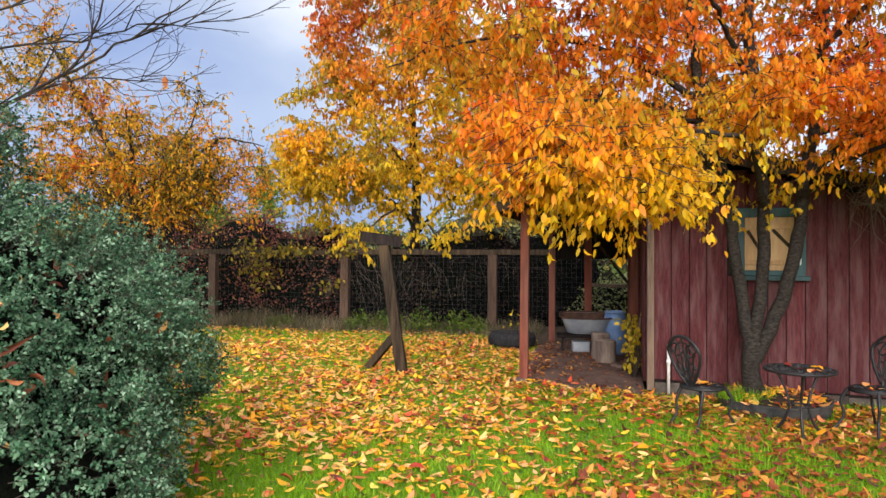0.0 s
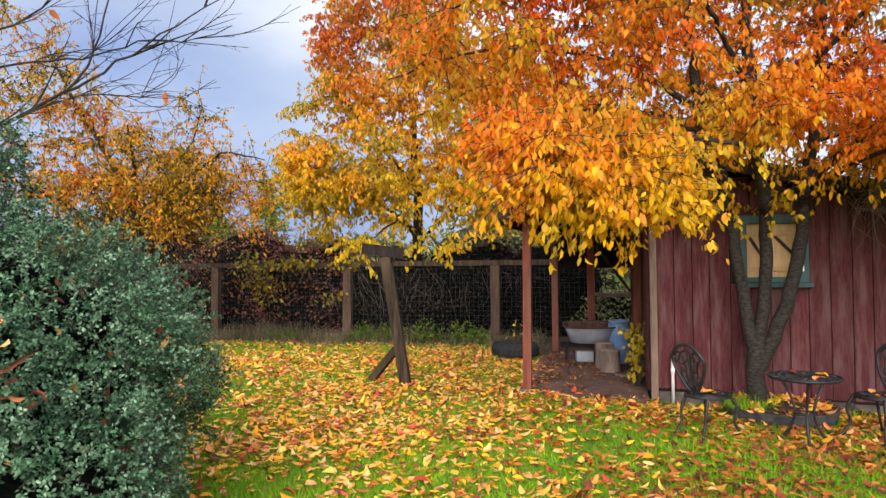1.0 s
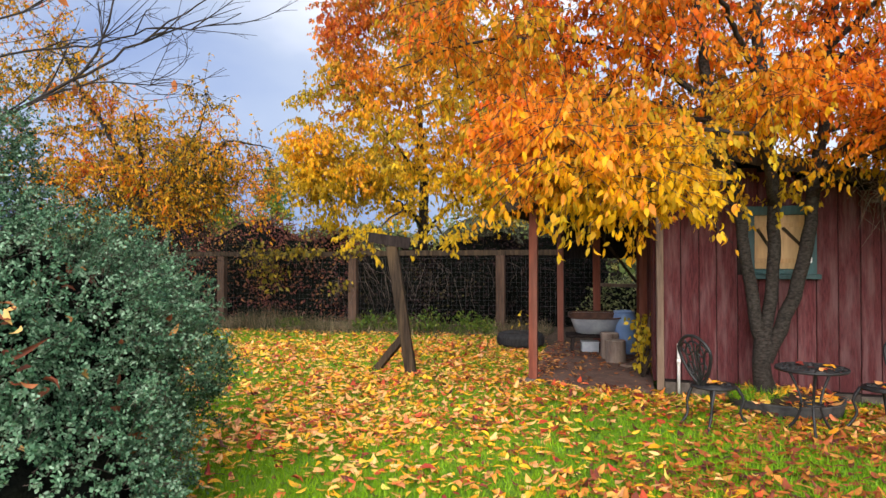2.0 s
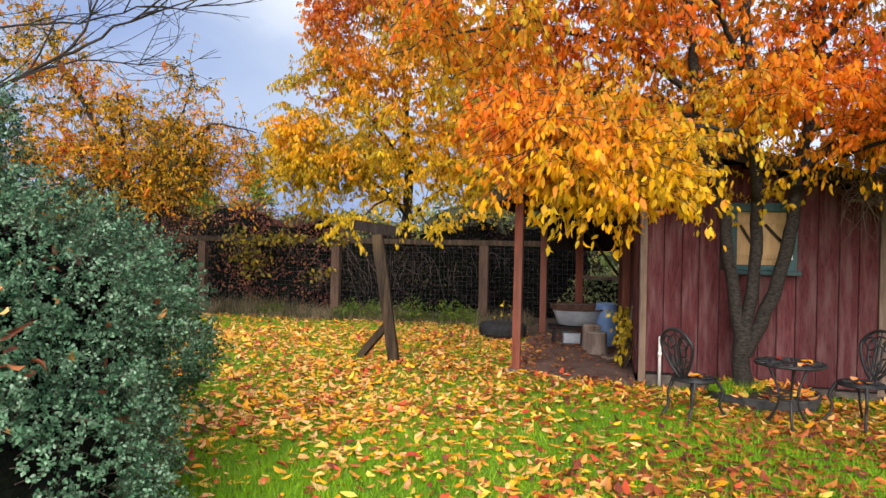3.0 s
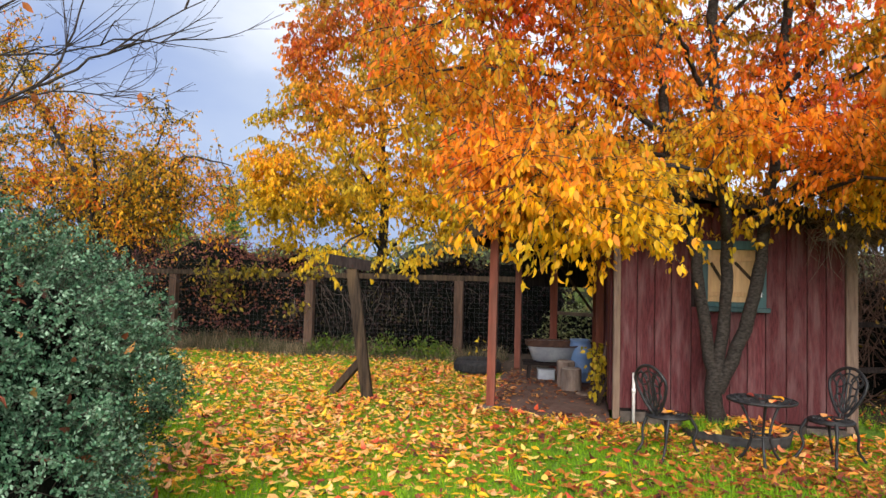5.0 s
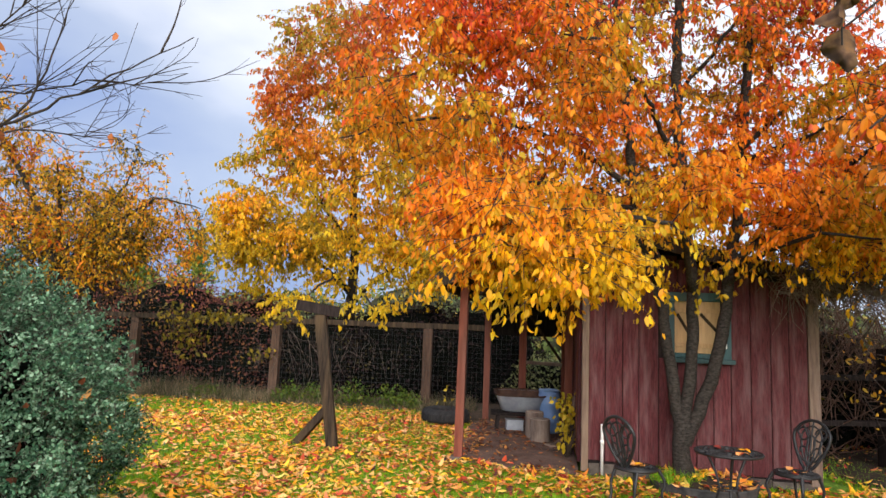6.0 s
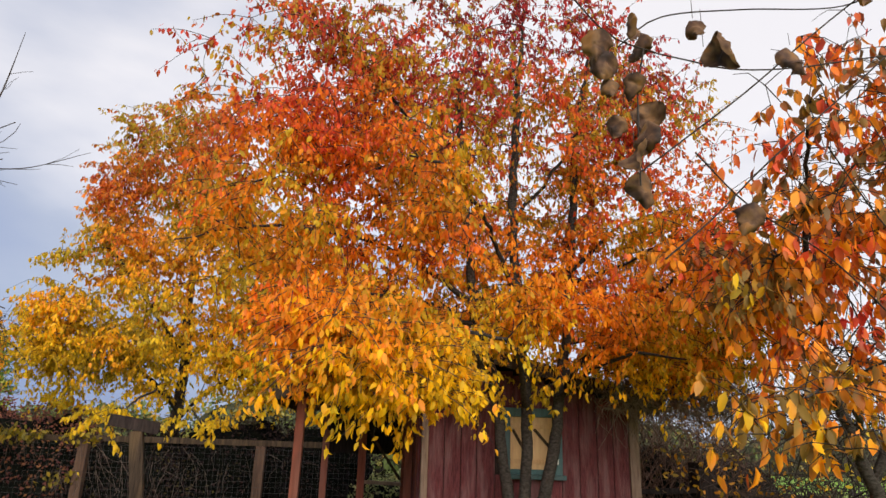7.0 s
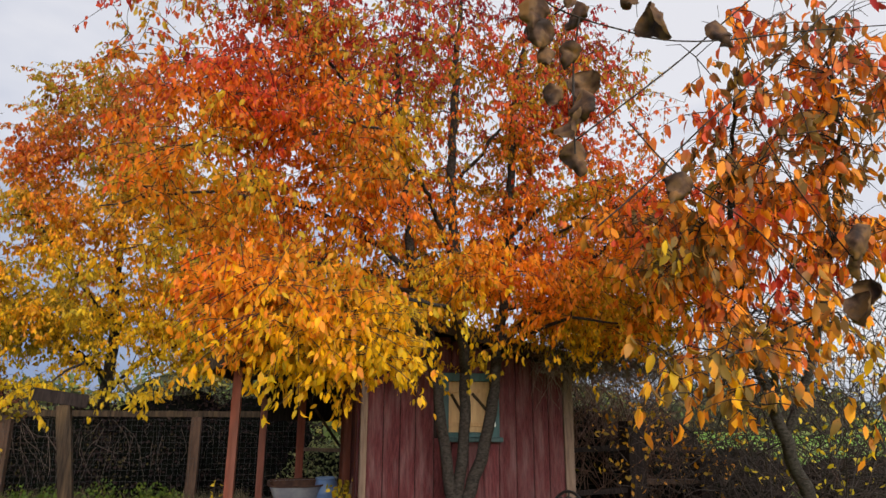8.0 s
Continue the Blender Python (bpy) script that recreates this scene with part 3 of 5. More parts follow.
part("latch", boxed(b - .02, b + .01, -.075, -.061, z0 + .14, z0 + .24, .003), M_PIPE, window, "white painted latch plate")

# ---- wire fence behind the lawn ----
FENCE = pose(-2.23, 14.76, 0, 0, 0, -14.0)
fence = empty("fence", FENCE, "old timber post fence with square wire mesh", "fence")
for k in (-3, -2, -1, 0, 1, 2):
    x = 3.35 * k
    part("post", beam((x, 0, -.05), (x + random.uniform(-.03, .03), 0, 1.64), .18, .15, .012, rough=.005), M_FENCEWOOD, fence)
    if k < 2:
        part("top_rail", beam((x - .02, -.03, 1.70), (x + 3.33, -.03, 1.70 + random.uniform(-.02, .02)), .09, .11, .006, 90, rough=.004), M_OLD, fence)
tb = Tubes()
x0, x1 = -10.2, 6.6
for z in np.arange(.08, 1.6, .10):
    tb.add(np.stack([np.linspace(x0, x1, 40), np.full(40, -.075) + np.random.normal(0, .008, 40), z + np.random.normal(0, .006, 40)], 1), [.0021], 3)
for x in np.arange(x0, x1, .10):
    tb.add(np.array([(x, -.075, .05), (x + .01, -.08, .8), (x, -.075, 1.6)]), [.0021], 3)
tagged(under(new("wire_mesh", tb.mesh("wire_mesh", M_WIRE)), fence), kind="stuff")

# ---- leaning clothes post ----
cp = empty("clothes_post", pose(-.60, 9.40, 0), "leaning grey timber T post with a brace on the lawn", "clothes post")
part("post", beam((.02, 0, -.05), (-.25, .02, 1.80), .15, .13, .012, rough=.006), M_OLD, cp)
part("crossbar", beam((-.58, -.04, 1.93), (.0, .06, 1.84), .14, .15, .012, rough=.008), M_DARKWOOD, cp, "split dark weathered crossbar")
part("brace", beam((-.53, .22, -.03), (-.10, .02, .50), .10, .10, .01, rough=.004), M_OLD, cp, "grey green diagonal brace")

# ---- under the lean-to ----
tub = empty("wash_tub", pose(2.38, 11.0, .372, 7, 0, -8), "chipped white enamel tub on a dark low bench", "tub")


def squared(bm, rx, ry):
    """Presses a round body of unit radius into an oblong with rounded corners."""
    for v in bm.verts:
        r = math.hypot(v.co.x, v.co.y)
        k = r / (v.co.x ** 4 + v.co.y ** 4) ** .25 if r > 1e-6 else 1
        v.co = Vector((v.co.x * k * rx, v.co.y * k * ry, v.co.z * .98))
    return bm


bowl = part("bowl", squared(lathe([(.0, .0), (.62, .0), (.76, .02), (.96, .25), (1.0, .29), (1.0, .275), (.95, .25), (.75, .05), (.6, .03), (0, .03)], 48), .42, .27), M_ENAMEL, tub, smooth=True)
part("lining", squared(lathe([(0, .036), (.60, .036), (.745, .056), (.94, .252), (.985, .278)], 48), .418, .268), M_RUST, bowl, "rust stained inside of the tub", True)
part("rim", squared(lathe([(.975, .282), (1.05, .278), (1.06, .290), (1.05, .302), (.975, .300), (.975, .282)], 48), .42, .27), M_RUST, bowl, "flat rusty rim", True)
bench = empty("bench", pose(2.42, 11.0, 0, 0, 0, -8), "low dark timber bench under the tub", "bench")
part("top", boxed(-.52, .42, -.22, .22, .295, .343, .008), M_DARKWOOD, bench)
for sx in (-.40, .34):
    for sy in (-.17, .17):
        part("leg", beam((sx + .03 * (1 if sx > 0 else -1), sy, 0), (sx, sy, .295), .045, .045, .004), M_DARKWOOD, bench)
crate = empty("crate", pose(2.30, 11.05, 0.0, 0, 0, -5), "small white painted crate standing under the bench", "crate")
part("body", boxed(-.14, .14, -.1, .1, .012, .2, .008), M_ENAMEL, crate)
part("rim", boxed(-.15, .15, -.11, .11, .2, .215, .004), M_ENAMEL, crate)
barrel = empty("barrel", pose(2.83, 10.85, 0), "faded blue plastic barrel", "barrel")
drum = part("body", lathe([(0, .012), (.16, .012), (.172, .04), (.176, .2), (.184, .22), (.176, .24), (.18, .48), (.188, .50), (.18, .52), (.172, .66), (.158, .70), (.15, .705), (.146, .69), (0, .68)], 28), M_BLUE, barrel, smooth=True)
part("lid_rim", lathe([(.150, .700), (.172, .702), (.172, .735), (.150, .735), (.150, .700)], 28), M_BLUE, drum, smooth=True)
stump = empty("log_stump", pose(2.46, 10.32, 0, 0, 0, 40), "taller sawn log section standing behind another", "log")
part("bark", lathe([(0, .01), (.15, .01), (.14, .08), (.135, .30), (.14, .41), (.132, .435)], 22, .14), M_LOGSIDE, stump)
part("sawn_end", lathe([(.134, .434), (.128, .442), (.05, .445), (0, .445)], 22, .12), M_LOGEND, stump)
stump = empty("log_stump", pose(2.47, 9.98, 0) @ Matrix.Scale(.86, 4), "upright sawn grey log section on the dirt", "log")
part("bark", lathe([(0, .01), (.185, .01), (.172, .08), (.165, .25), (.17, .40), (.163, .425)], 26, .12), M_LOGSIDE, stump)
part("sawn_end", lathe([(.166, .424), (.158, .433), (.06, .436), (0, .436)], 26, .10), M_LOGEND, stump)
for x, y, rz, ln in ((2.73, 9.75, 62, .55), (2.60, 9.55, 20, .3)):
    pl = empty("loose_board", pose(x, y, 0.048, 0, 0, rz), "short split board lying on the dirt", "board", "boards on the dirt")
    part("plank", boxed(-ln / 2, ln / 2, -.08, .08, 0, .035, .006), M_LITTERWOOD, pl)
for u_, v_, du, h_, w_ in ((-.09, .85, -.08, .72, .06), (-.10, 1.05, -.06, .88, .07), (-.09, 1.3, -.12, .66, .06), (-.10, .65, -.05, .45, .06)):
    pl = empty("leaning_board", SHED, "rough board leaning against the shed side", "board", "boards leaning on the shed")
    part("plank", beam((u_ + du, v_, .02), (u_ + .10, v_ + .06, h_), w_, .025, .004, 90), M_LITTERWOOD if h_ > .75 else M_OLD, pl)

# tyre planter with a bare plant
tyre = empty("tyre", pose(1.24, 12.0, 0) @ Matrix.Scale(.84, 4), "old black tyre lying flat with weeds in it", "tyre")
prof = [(.30, .02), (.40, .0), (.47, .03), (.50, .08), (.505, .2), (.48, .27), (.42, .30), (.31, .285), (.285, .25), (.27, .15), (.285, .05), (.30, .02)]
casing = part("casing", lathe(prof, 40), M_RUBBER, tyre, smooth=True)
for i in range(44):
    a0 = 2 * math.pi * i / 44
    bm = boxed(.500, .512, -.022, .022, .07, .21, .003)
    bm.transform(Matrix.Rotation(a0, 4, "Z"))
    part("tread_block", bm, M_RUBBER, casing)
part("soil", lathe([(.27, .10), (.275, .2), (.15, .22), (0, .225)], 20, .1), M_SOIL, tyre)
weed = empty("weed", pose(1.24, 12.0, .18), "dry yellow weed growing in the tyre", "weed")
tb = Tubes()
P, D = [], []
for i in range(9):
    a0 = random.uniform(0, 6.28)
    tip = np.array((.22 * math.cos(a0), .22 * math.sin(a0), random.uniform(.2, .5)))
    line = smooth_line([(0.1 * math.cos(a0), .1 * math.sin(a0), 0), tip * (.6, .6, .6), tip], .08)
    tb.add(line, [.006, .003], 5)
    for p in line[2::2]:
        P.append(p), D.append(np.random.normal(0, 1, 3) + (0, 0, -.4))
under(new("stems", tb.mesh("stems", M_GREYTWIG)), weed)
under(new("leaves", scatter("leaves", M_VINE, np.array(P), np.array(D), np.random.normal(0, 1, (len(P), 3)), .08)), weed)

# yellow vine on the shed side
vine = empty("climbing_vine", pose(0, 0, 0), "yellow leaved vine climbing beside the barrel", "vine")
tb = Tubes()
P, D = [], []
rng = np.random.default_rng(8)
for i in range(13):
    b0 = np.array(at_shed(-.06 - .07 * rng.random(), .8 + .5 * rng.random(), .02))
    line = smooth_line([b0, b0 + rng.normal(0, .05, 3) + (-.02, -.03, .35), b0 + rng.normal(0, .05, 3) + (-.06, -.06, .5 + .3 * rng.random()), b0 + rng.normal(0, .06, 3) + (-.10, -.08, .60 + .28 * rng.random())], .06)
    tb.add(line, [.006, .002], 5)
    for p in line[3:]:
        for _ in range(1):
            P.append(p + rng.normal(0, .06, 3)), D.append(rng.normal(0, .5, 3) + (0, 0, -.8))
under(new("stems", tb.mesh("stems", M_TWIG)), vine)
P = np.array(P)
under(new("leaves", scatter("leaves", M_VINE, P, np.array(D), rng.normal(0, 1, P.shape) + (0, -1.5, .3), rng.uniform(.06, .11, len(P)), wide=1.25)), vine)

# white pipe at the corner
pp = empty("pipe", pose(2.72, 7.93, 0), "short white plastic pipe standing at the shed corner", "pipe")
tube = part("tube", lathe([(0, 0), (.018, 0), (.018, .60), (.013, .60), (.013, .54), (0, .54)], 14), M_PIPE, pp, smooth=True)
part("collar", lathe([(.0185, .36), (.024, .36), (.024, .41), (.0185, .41)], 14), M_PIPE, tube, smooth=True)

# ---- planter ring round the cherry ----
ring = empty("planter_ring", pose(3.62, 7.20, 0), "low black ring planter full of leaves", "planter")
part("wall", lathe([(.50, -.02), (.54, .0), (.56, .07), (.57, .12), (.575, .13), (.545, .135), (.535, .12), (.52, .06), (.50, -.02)], 48, .06), M_RING, ring, smooth=True)
part("soil", lathe([(.525, .04), (.525, .09), (.4, .14), (.2, .18), (0, .19)], 32, .12), M_SOIL, ring, smooth=True)


# ---- cast iron bistro set ----
def arc(c, r0, r1, a0, a1, n=14, plane="xz"):
    out = []
    for i in range(n):
        a = math.radians(a0 + (a1 - a0) * i / (n - 1))
        p = (r0 * math.cos(a), r1 * math.sin(a))
        out.append(Vector(c) + (Vector((p[0], 0, p[1])) if plane == "xz" else Vector((p[0], p[1], 0))))
    return np.array(out)


def rod(name, lines, r, mat, parent, label="", sides=6):
    t = Tubes()
    for ln in lines:
        t.add(ln, r if isinstance(r, (list, tuple)) else [r], sides)
    return under(new(name, t.mesh(name, mat)), parent, label)


def bistro_chair(m, label):
    """Seat in the xy plane, the back at -y, facing +y."""
    ch = empty("bistro_chair", m, label, "chair", "chairs at the bistro table")
    sz = .40
    seat = part("seat", lathe([(0, sz), (.05, sz + .001), (.17, sz + .004), (.195, sz + .010), (.205, sz + .002), (.20, sz - .016), (.17, sz - .012), (0, sz - .010)], 28), M_IRON, ch, smooth=True)
    rings_ = [arc((0, 0, sz + .007), r, r, 0, 360, 30, "xy") for r in (.07, .12, .165)]
    rings_ += [np.array([(.04 * math.cos(a), .04 * math.sin(a), sz + .008), (.17 * math.cos(a + .3), .17 * math.sin(a + .3), sz + .009)]) for a in np.linspace(0, 6.28, 15)[:-1]]
    rod("seat_lattice", rings_, .007, M_IRON, seat)
    for sx in (-1, 1):
        rod("leg", [smooth_line([(sx * .15, .14, sz - .01), (sx * .19, .19, .27), (sx * .17, .17, .14), (sx * .21, .23, .02), (sx * .22, .25, 0.006)], .03)], [.020, .014, .013, .016], M_IRON, ch, sides=8)
        rod("leg", [smooth_line([(sx * .13, -.14, sz - .01), (sx * .15, -.19, .25), (sx * .14, -.20, .12), (sx * .17, -.27, 0.006)], .03)], [.018, .013, .014], M_IRON, ch, sides=8)
    # oval back leaning out, with scrolls in it
    def lean(pts):
        pts = np.array(pts)
        pts[:, 0] *= .50 + .58 * np.clip((pts[:, 2] - sz) / .36, 0, 1) ** 1.2
        pts[:, 1] = -.17 - .25 * (pts[:, 2] - sz)
        return pts
    oval = lean(arc((0, 0, sz + .255), .195, .24, -75, 255, 40))
    frame_ = rod("back_frame", [oval, lean([(.06, 0, sz), (.055, 0, sz + .05)]), lean([(-.06, 0, sz), (-.055, 0, sz + .05)])], .016, M_IRON, ch, sides=8)
    scroll = [lean(arc((0, 0, sz + .25), .115, .19, 0, 360, 30)), lean(arc((0, 0, sz + .25), .045, .10, 0, 360, 22))]
    for sx in (-1, 1):
        scroll += [lean(arc((sx * .085, 0, sz + .36), .055, .06, 0, 320, 18)), lean(arc((sx * .09, 0, sz + .17), .055, .065, 20, 340, 18)), lean(arc((sx * .145, 0, sz + .27), .04, .09, 90 if sx > 0 else -90, 270 if sx > 0 else 90, 12))]
        scroll += [lean(smooth_line([(0, 0, sz + .04), (sx * .06, 0, sz + .16), (sx * .03, 0, sz + .30), (sx * .09, 0, sz + .44)], .02))]
    scroll += [lean(smooth_line([(0, 0, sz + .02), (.004, 0, sz + .25), (0, 0, sz + .49)], .03))]
    rod("back_scrollwork", scroll, .0092, M_IRON, frame_)
    rod("seat_rim", [arc((0, 0, sz - .012), .20, .20, 0, 360, 36, "xy")], .014, M_IRON, seat)
    return ch


bistro_chair(pose(2.56, 6.47, 0, 0, 0, -62), "black cast iron bistro chair holding fallen leaves")
bistro_chair(pose(4.12, 6.30, 0, 0, 0, 112), "black cast iron bistro chair with an oval scrolled back")
table = empty("bistro_table", pose(3.29, 6.06, 0, 0, 0, 20), "round black cast iron bistro table with leaves on it", "table")
tz = .635
rim_ = part("table_rim", lathe([(.285, tz - .018), (.302, tz - .022), (.308, tz - .006), (.300, tz + .004), (.288, tz), (.285, tz - .018)], 48), M_IRON, table, smooth=True)
lat = [arc((0, 0, tz - .004), r, r, 0, 360, 40, "xy") for r in (.06, .12, .18, .235)]
for i in range(16):
    a0 = 2 * math.pi * i / 16
    lat.append(np.array([(.05 * math.cos(a0), .05 * math.sin(a0), tz - .004), (.16 * math.cos(a0 + .25), .16 * math.sin(a0 + .25), tz - .003), (.29 * math.cos(a0), .29 * math.sin(a0), tz - .004)]))
    lat.append(arc((.205 * math.cos(a0), .205 * math.sin(a0), tz - .003), .03, .03, 0, 360, 12, "xy"))
rod("table_lattice", lat, .0085, M_IRON, rim_)
part("table_centre", lathe([(0, tz - .012), (.075, tz - .012), (.075, tz + .001), (0, tz + .003)], 20), M_IRON, table)
for i in range(3):
    a0 = math.radians(250 - 20 + 120 * i)
    c, s = math.cos(a0), math.sin(a0)
    prof_ = [(.22, tz - .02), (.155, .50), (.10, .36), (.095, .26), (.15, .12), (.25, .015), (.275, .008)]
    rod("leg", [smooth_line([(r * c, r * s, z) for r, z in prof_], .03)], [.016, .012, .012, .013, .017], M_IRON, table, sides=8)
rod("stretcher_ring", [arc((0, 0, .30), .097, .097, 0, 360, 28, "xy"), arc((0, 0, .30), .06, .06, 0, 360, 20, "xy")], .008, M_IRON, table)


# ---- trees ----
def in_ellipsoids(rng, blobs, n, hollow=0.35, gap=0.0, gap_scale=0.9):
    """Points in a union of ellipsoids (centre, radii, share), fewer deep inside, with gaps."""
    out = []
    shares = np.array([b[2] for b in blobs], float)
    shares /= shares.sum()
    while len(out) < n:
        c, r, _ = blobs[rng.choice(len(blobs), p=shares)]
        p = rng.uniform(-1, 1, 3)
        d = np.linalg.norm(p)
        if d > 1 or (d < 0.6 and rng.random() < hollow):
            continue
        q = np.array(c) + p * np.array(r)
        if gap and noise.noise(Vector(q * gap_scale)) < gap - 0.5:
            continue
        out.append(q)
    return np.array(out)


def grow_tree(name, label, base, limbs, goals, leaf_mat, bark, seed=1, twigs=4, leaves=10, size=(.09, .13), twig_len=(.2, .5), hang=0.9, side=6, wide=1.0, category="tree", bare=0.0, shape="leaf", spread=0.0, limb_sides=9, flat=1.0):
    """Limbs as given, branches that reach the goals from the nearest wood, twigs and hanging leaves at their ends."""
    rng = np.random.default_rng(seed)
    base = np.array(base, float)
    top = empty(name, pose(*base), label, category)
    wood, fine = Tubes(), Tubes()
    nodes, rads = [], []
    for pts, r in limbs:
        line = smooth_line([np.array(p, float) for p in pts], .15)
        line[1:-1] += rng.normal(0, .012, line[1:-1].shape)
        wood.add(line - base, r, limb_sides, .07)
        rr = np.interp(np.linspace(0, 1, len(line)), np.linspace(0, 1, len(r)), r)
        keep = line[:, 2] > base[2] + (0.9 if len(line) > 8 else 0)
        nodes += list(line[keep])
        rads += list(rr[keep])
    nodes, rads = np.array(nodes), np.array(rads)
    order = np.argsort([np.min(np.linalg.norm(nodes - g, axis=1)) for g in goals])
    P, D = [], []
    for g in goals[order]:
        d = np.linalg.norm(nodes - g, axis=1) + .35 * np.maximum(0, nodes[:, 2] - g[2] + .1) + .1 * (rads < .008)
        k = int(np.argmin(d))
        q, L = nodes[k], np.linalg.norm(nodes[k] - g)
        bend = np.array((0, 0, .12 * L)) + rng.normal(0, .07 * L, 3)
        line = smooth_line([q, q + (g - q) * .35 + bend * .9, q + (g - q) * .7 + bend, g], .12)
        r0 = min(rads[k] * .7, .006 + .0095 * L)
        fine.add(line - base, [r0, .0035], 5)
        nodes = np.concatenate([nodes, line[2:]])
        rads = np.concatenate([rads, np.linspace(r0, .0035, len(line))[2:]])
        for _ in range(twigs):
            start = line[-1 - int(rng.integers(0, min(len(line), 5)))]
            way = unit(rng.normal(0, 1, 3) * (1, 1, flat) + (0, 0, -.25 * flat)) * rng.uniform(*twig_len)
            tw = smooth_line([start, start + way * .5 + (0, 0, .03), start + way + (0, 0, -.05)], .1)
            fine.add(tw - base, [.0048, .0024], 3)
            if rng.random() < bare:
                continue
            t = rng.random(leaves)
            at = tw[np.minimum((t * len(tw)).astype(int), len(tw) - 1)] + rng.normal(0, .02 + spread, (leaves, 3))
            P.append(at)
            D.append(unit(rng.normal(0, .36, (leaves, 3)) + .25 * way + np.array((0, 0, -hang))))
    under(new("trunk", wood.mesh("trunk", bark)), top)
    tagged(under(new("branchwork", fine.mesh("branchwork", M_TWIG)), top, "thin dark branches"), kind="stuff")
    if P:
        P, D = np.concatenate(P), np.concatenate(D)
        under(new("crown", scatter("crown", leaf_mat, P - base, D, rng.normal(0, 1, P.shape), rng.uniform(*size, len(P)), shape, wide * rng.uniform(.7, 1.05, len(P)), .9)), top)
    return top


rng = np.random.default_rng(11)
# the three-stemmed cherry before the shed
B = (3.42, 7.28, .2)
limbs = [
    ([(3.42, 7.28, 0.0), (3.42, 7.28, .3), (3.42, 7.28, .72)], [.15, .105, .088]),
    ([(3.40, 7.30, .55), (3.36, 7.32, 1.0), (3.30, 7.35, 1.4), (3.23, 7.35, 2.0), (3.17, 7.35, 2.5), (2.90, 7.30, 3.2), (2.66, 7.2, 4.8), (2.5, 7.1, 6.4)], [.075, .066, .063, .060, .058, .055, .046, .018]),
    ([(3.42, 7.27, .55), (3.48, 7.28, 1.0), (3.53, 7.28, 1.4), (3.55, 7.28, 2.3), (3.46, 7.3, 3.3), (3.38, 7.3, 4.5), (3.45, 7.3, 6.2), (3.5, 7.2, 7.6)], [.072, .066, .063, .062, .06, .056, .04, .012]),
    ([(3.43, 7.25, .5), (3.63, 7.22, 1.0), (3.78, 7.20, 1.4), (3.90, 7.20, 2.0), (3.97, 7.22, 2.45), (4.10, 7.25, 3.2), (4.22, 7.3, 4.4), (4.4, 7.3, 6.3), (4.6, 7.2, 7.4)], [.078, .072, .067, .064, .06, .056, .048, .032, .012]),
    ([(3.93, 7.22, 2.5), (4.6, 7.0, 3.1), (5.2, 6.8, 3.7), (5.8, 6.6, 4.2)], [.05, .042, .032, .012]),
    ([(4.15, 7.25, 3.9), (4.7, 7.0, 4.5), (5.3, 6.9, 4.8)], [.035, .025, .01]),
    ([(3.16, 7.35, 2.3), (2.5, 6.5, 2.75), (1.7, 5.8, 2.8), (1.1, 5.2, 2.65), (.6, 4.9, 2.5)], [.045, .035, .024, .014, .006]),
    ([(3.54, 7.28, 2.2), (2.9, 6.2, 2.7), (2.1, 5.5, 2.7), (1.6, 4.9, 2.5), (1.3, 4.6, 2.3)], [.04, .03, .020, .012, .006]),
    ([(2.5, 6.5, 2.75), (2.0, 5.7, 2.8), (1.8, 5.1, 2.55), (1.75, 4.7, 2.3)], [.03, .02, .012, .006]),
    ([(3.9, 7.2, 2.3), (4.0, 6.5, 2.6), (4.1, 5.8, 2.7), (4.3, 5.3, 2.6)], [.035, .028, .02, .008]),
    ([(2.8, 7.25, 3.4), (1.9, 6.9, 3.75), (1.0, 6.5, 3.8), (.2, 6.3, 3.7), (-.5, 6.2, 3.45)], [.038, .03, .022, .014, .006]),
    ([(2.85, 7.25, 3.1), (2.2, 6.7, 3.2), (1.5, 6.3, 3.15), (.7, 6.0, 3.0)], [.03, .024, .016, .007]),
    ([(2.7, 7.2, 4.4), (1.9, 6.8, 5.3), (1.1, 6.5, 5.9), (.3, 6.3, 6.2)], [.03, .022, .015, .006]),
    ([(2.66, 7.2, 4.8), (1.9, 7.0, 4.8), (1.0, 6.8, 4.75), (.1, 6.6, 4.9)], [.03, .022, .015, .006]),
    ([(3.4, 7.3, 3.6), (2.6, 6.3, 4.1), (1.9, 5.4, 4.2), (1.3, 4.8, 4.0)], [.035, .025, .018, .008]),
    ([(3.44, 7.3, 4.6), (3.9, 7.0, 5.3), (4.3, 6.8, 6.0)], [.028, .02, .008]),
    ([(4.2, 7.3, 3.8), (4.7, 6.9, 4.0), (5.2, 6.6, 4.3)], [.03, .02, .01]),
    ([(4.1, 7.25, 3.0), (4.9, 7.0, 3.2), (5.6, 6.8, 3.2), (6.2, 6.6, 3.1)], [.03, .024, .016, .006]),
]
# low fringe of large leaves that hangs out towards the lawn
skirt = np.stack([rng.uniform(.45, 1.75, 75), rng.uniform(4.8, 6.0, 75), np.zeros(75)], 1)
skirt[:, 2] = 2.14 + .45 * rng.random(75) + .40 * np.maximum(0, 1.2 - skirt[:, 0])
skirt = np.concatenate([skirt, np.stack([rng.uniform(.65, 1.62, 120), rng.uniform(4.5, 5.3, 120), rng.uniform(2.08, 2.5, 120)], 1)])
skirt[:, 2] += .20 * np.clip(1.45 - skirt[:, 0] * 5 / skirt[:, 1], 0, 1)
skirt2 = np.stack([rng.uniform(2.6, 5.6, 80), rng.uniform(5.6, 6.9, 80), rng.uniform(3.0, 3.45, 80)], 1)
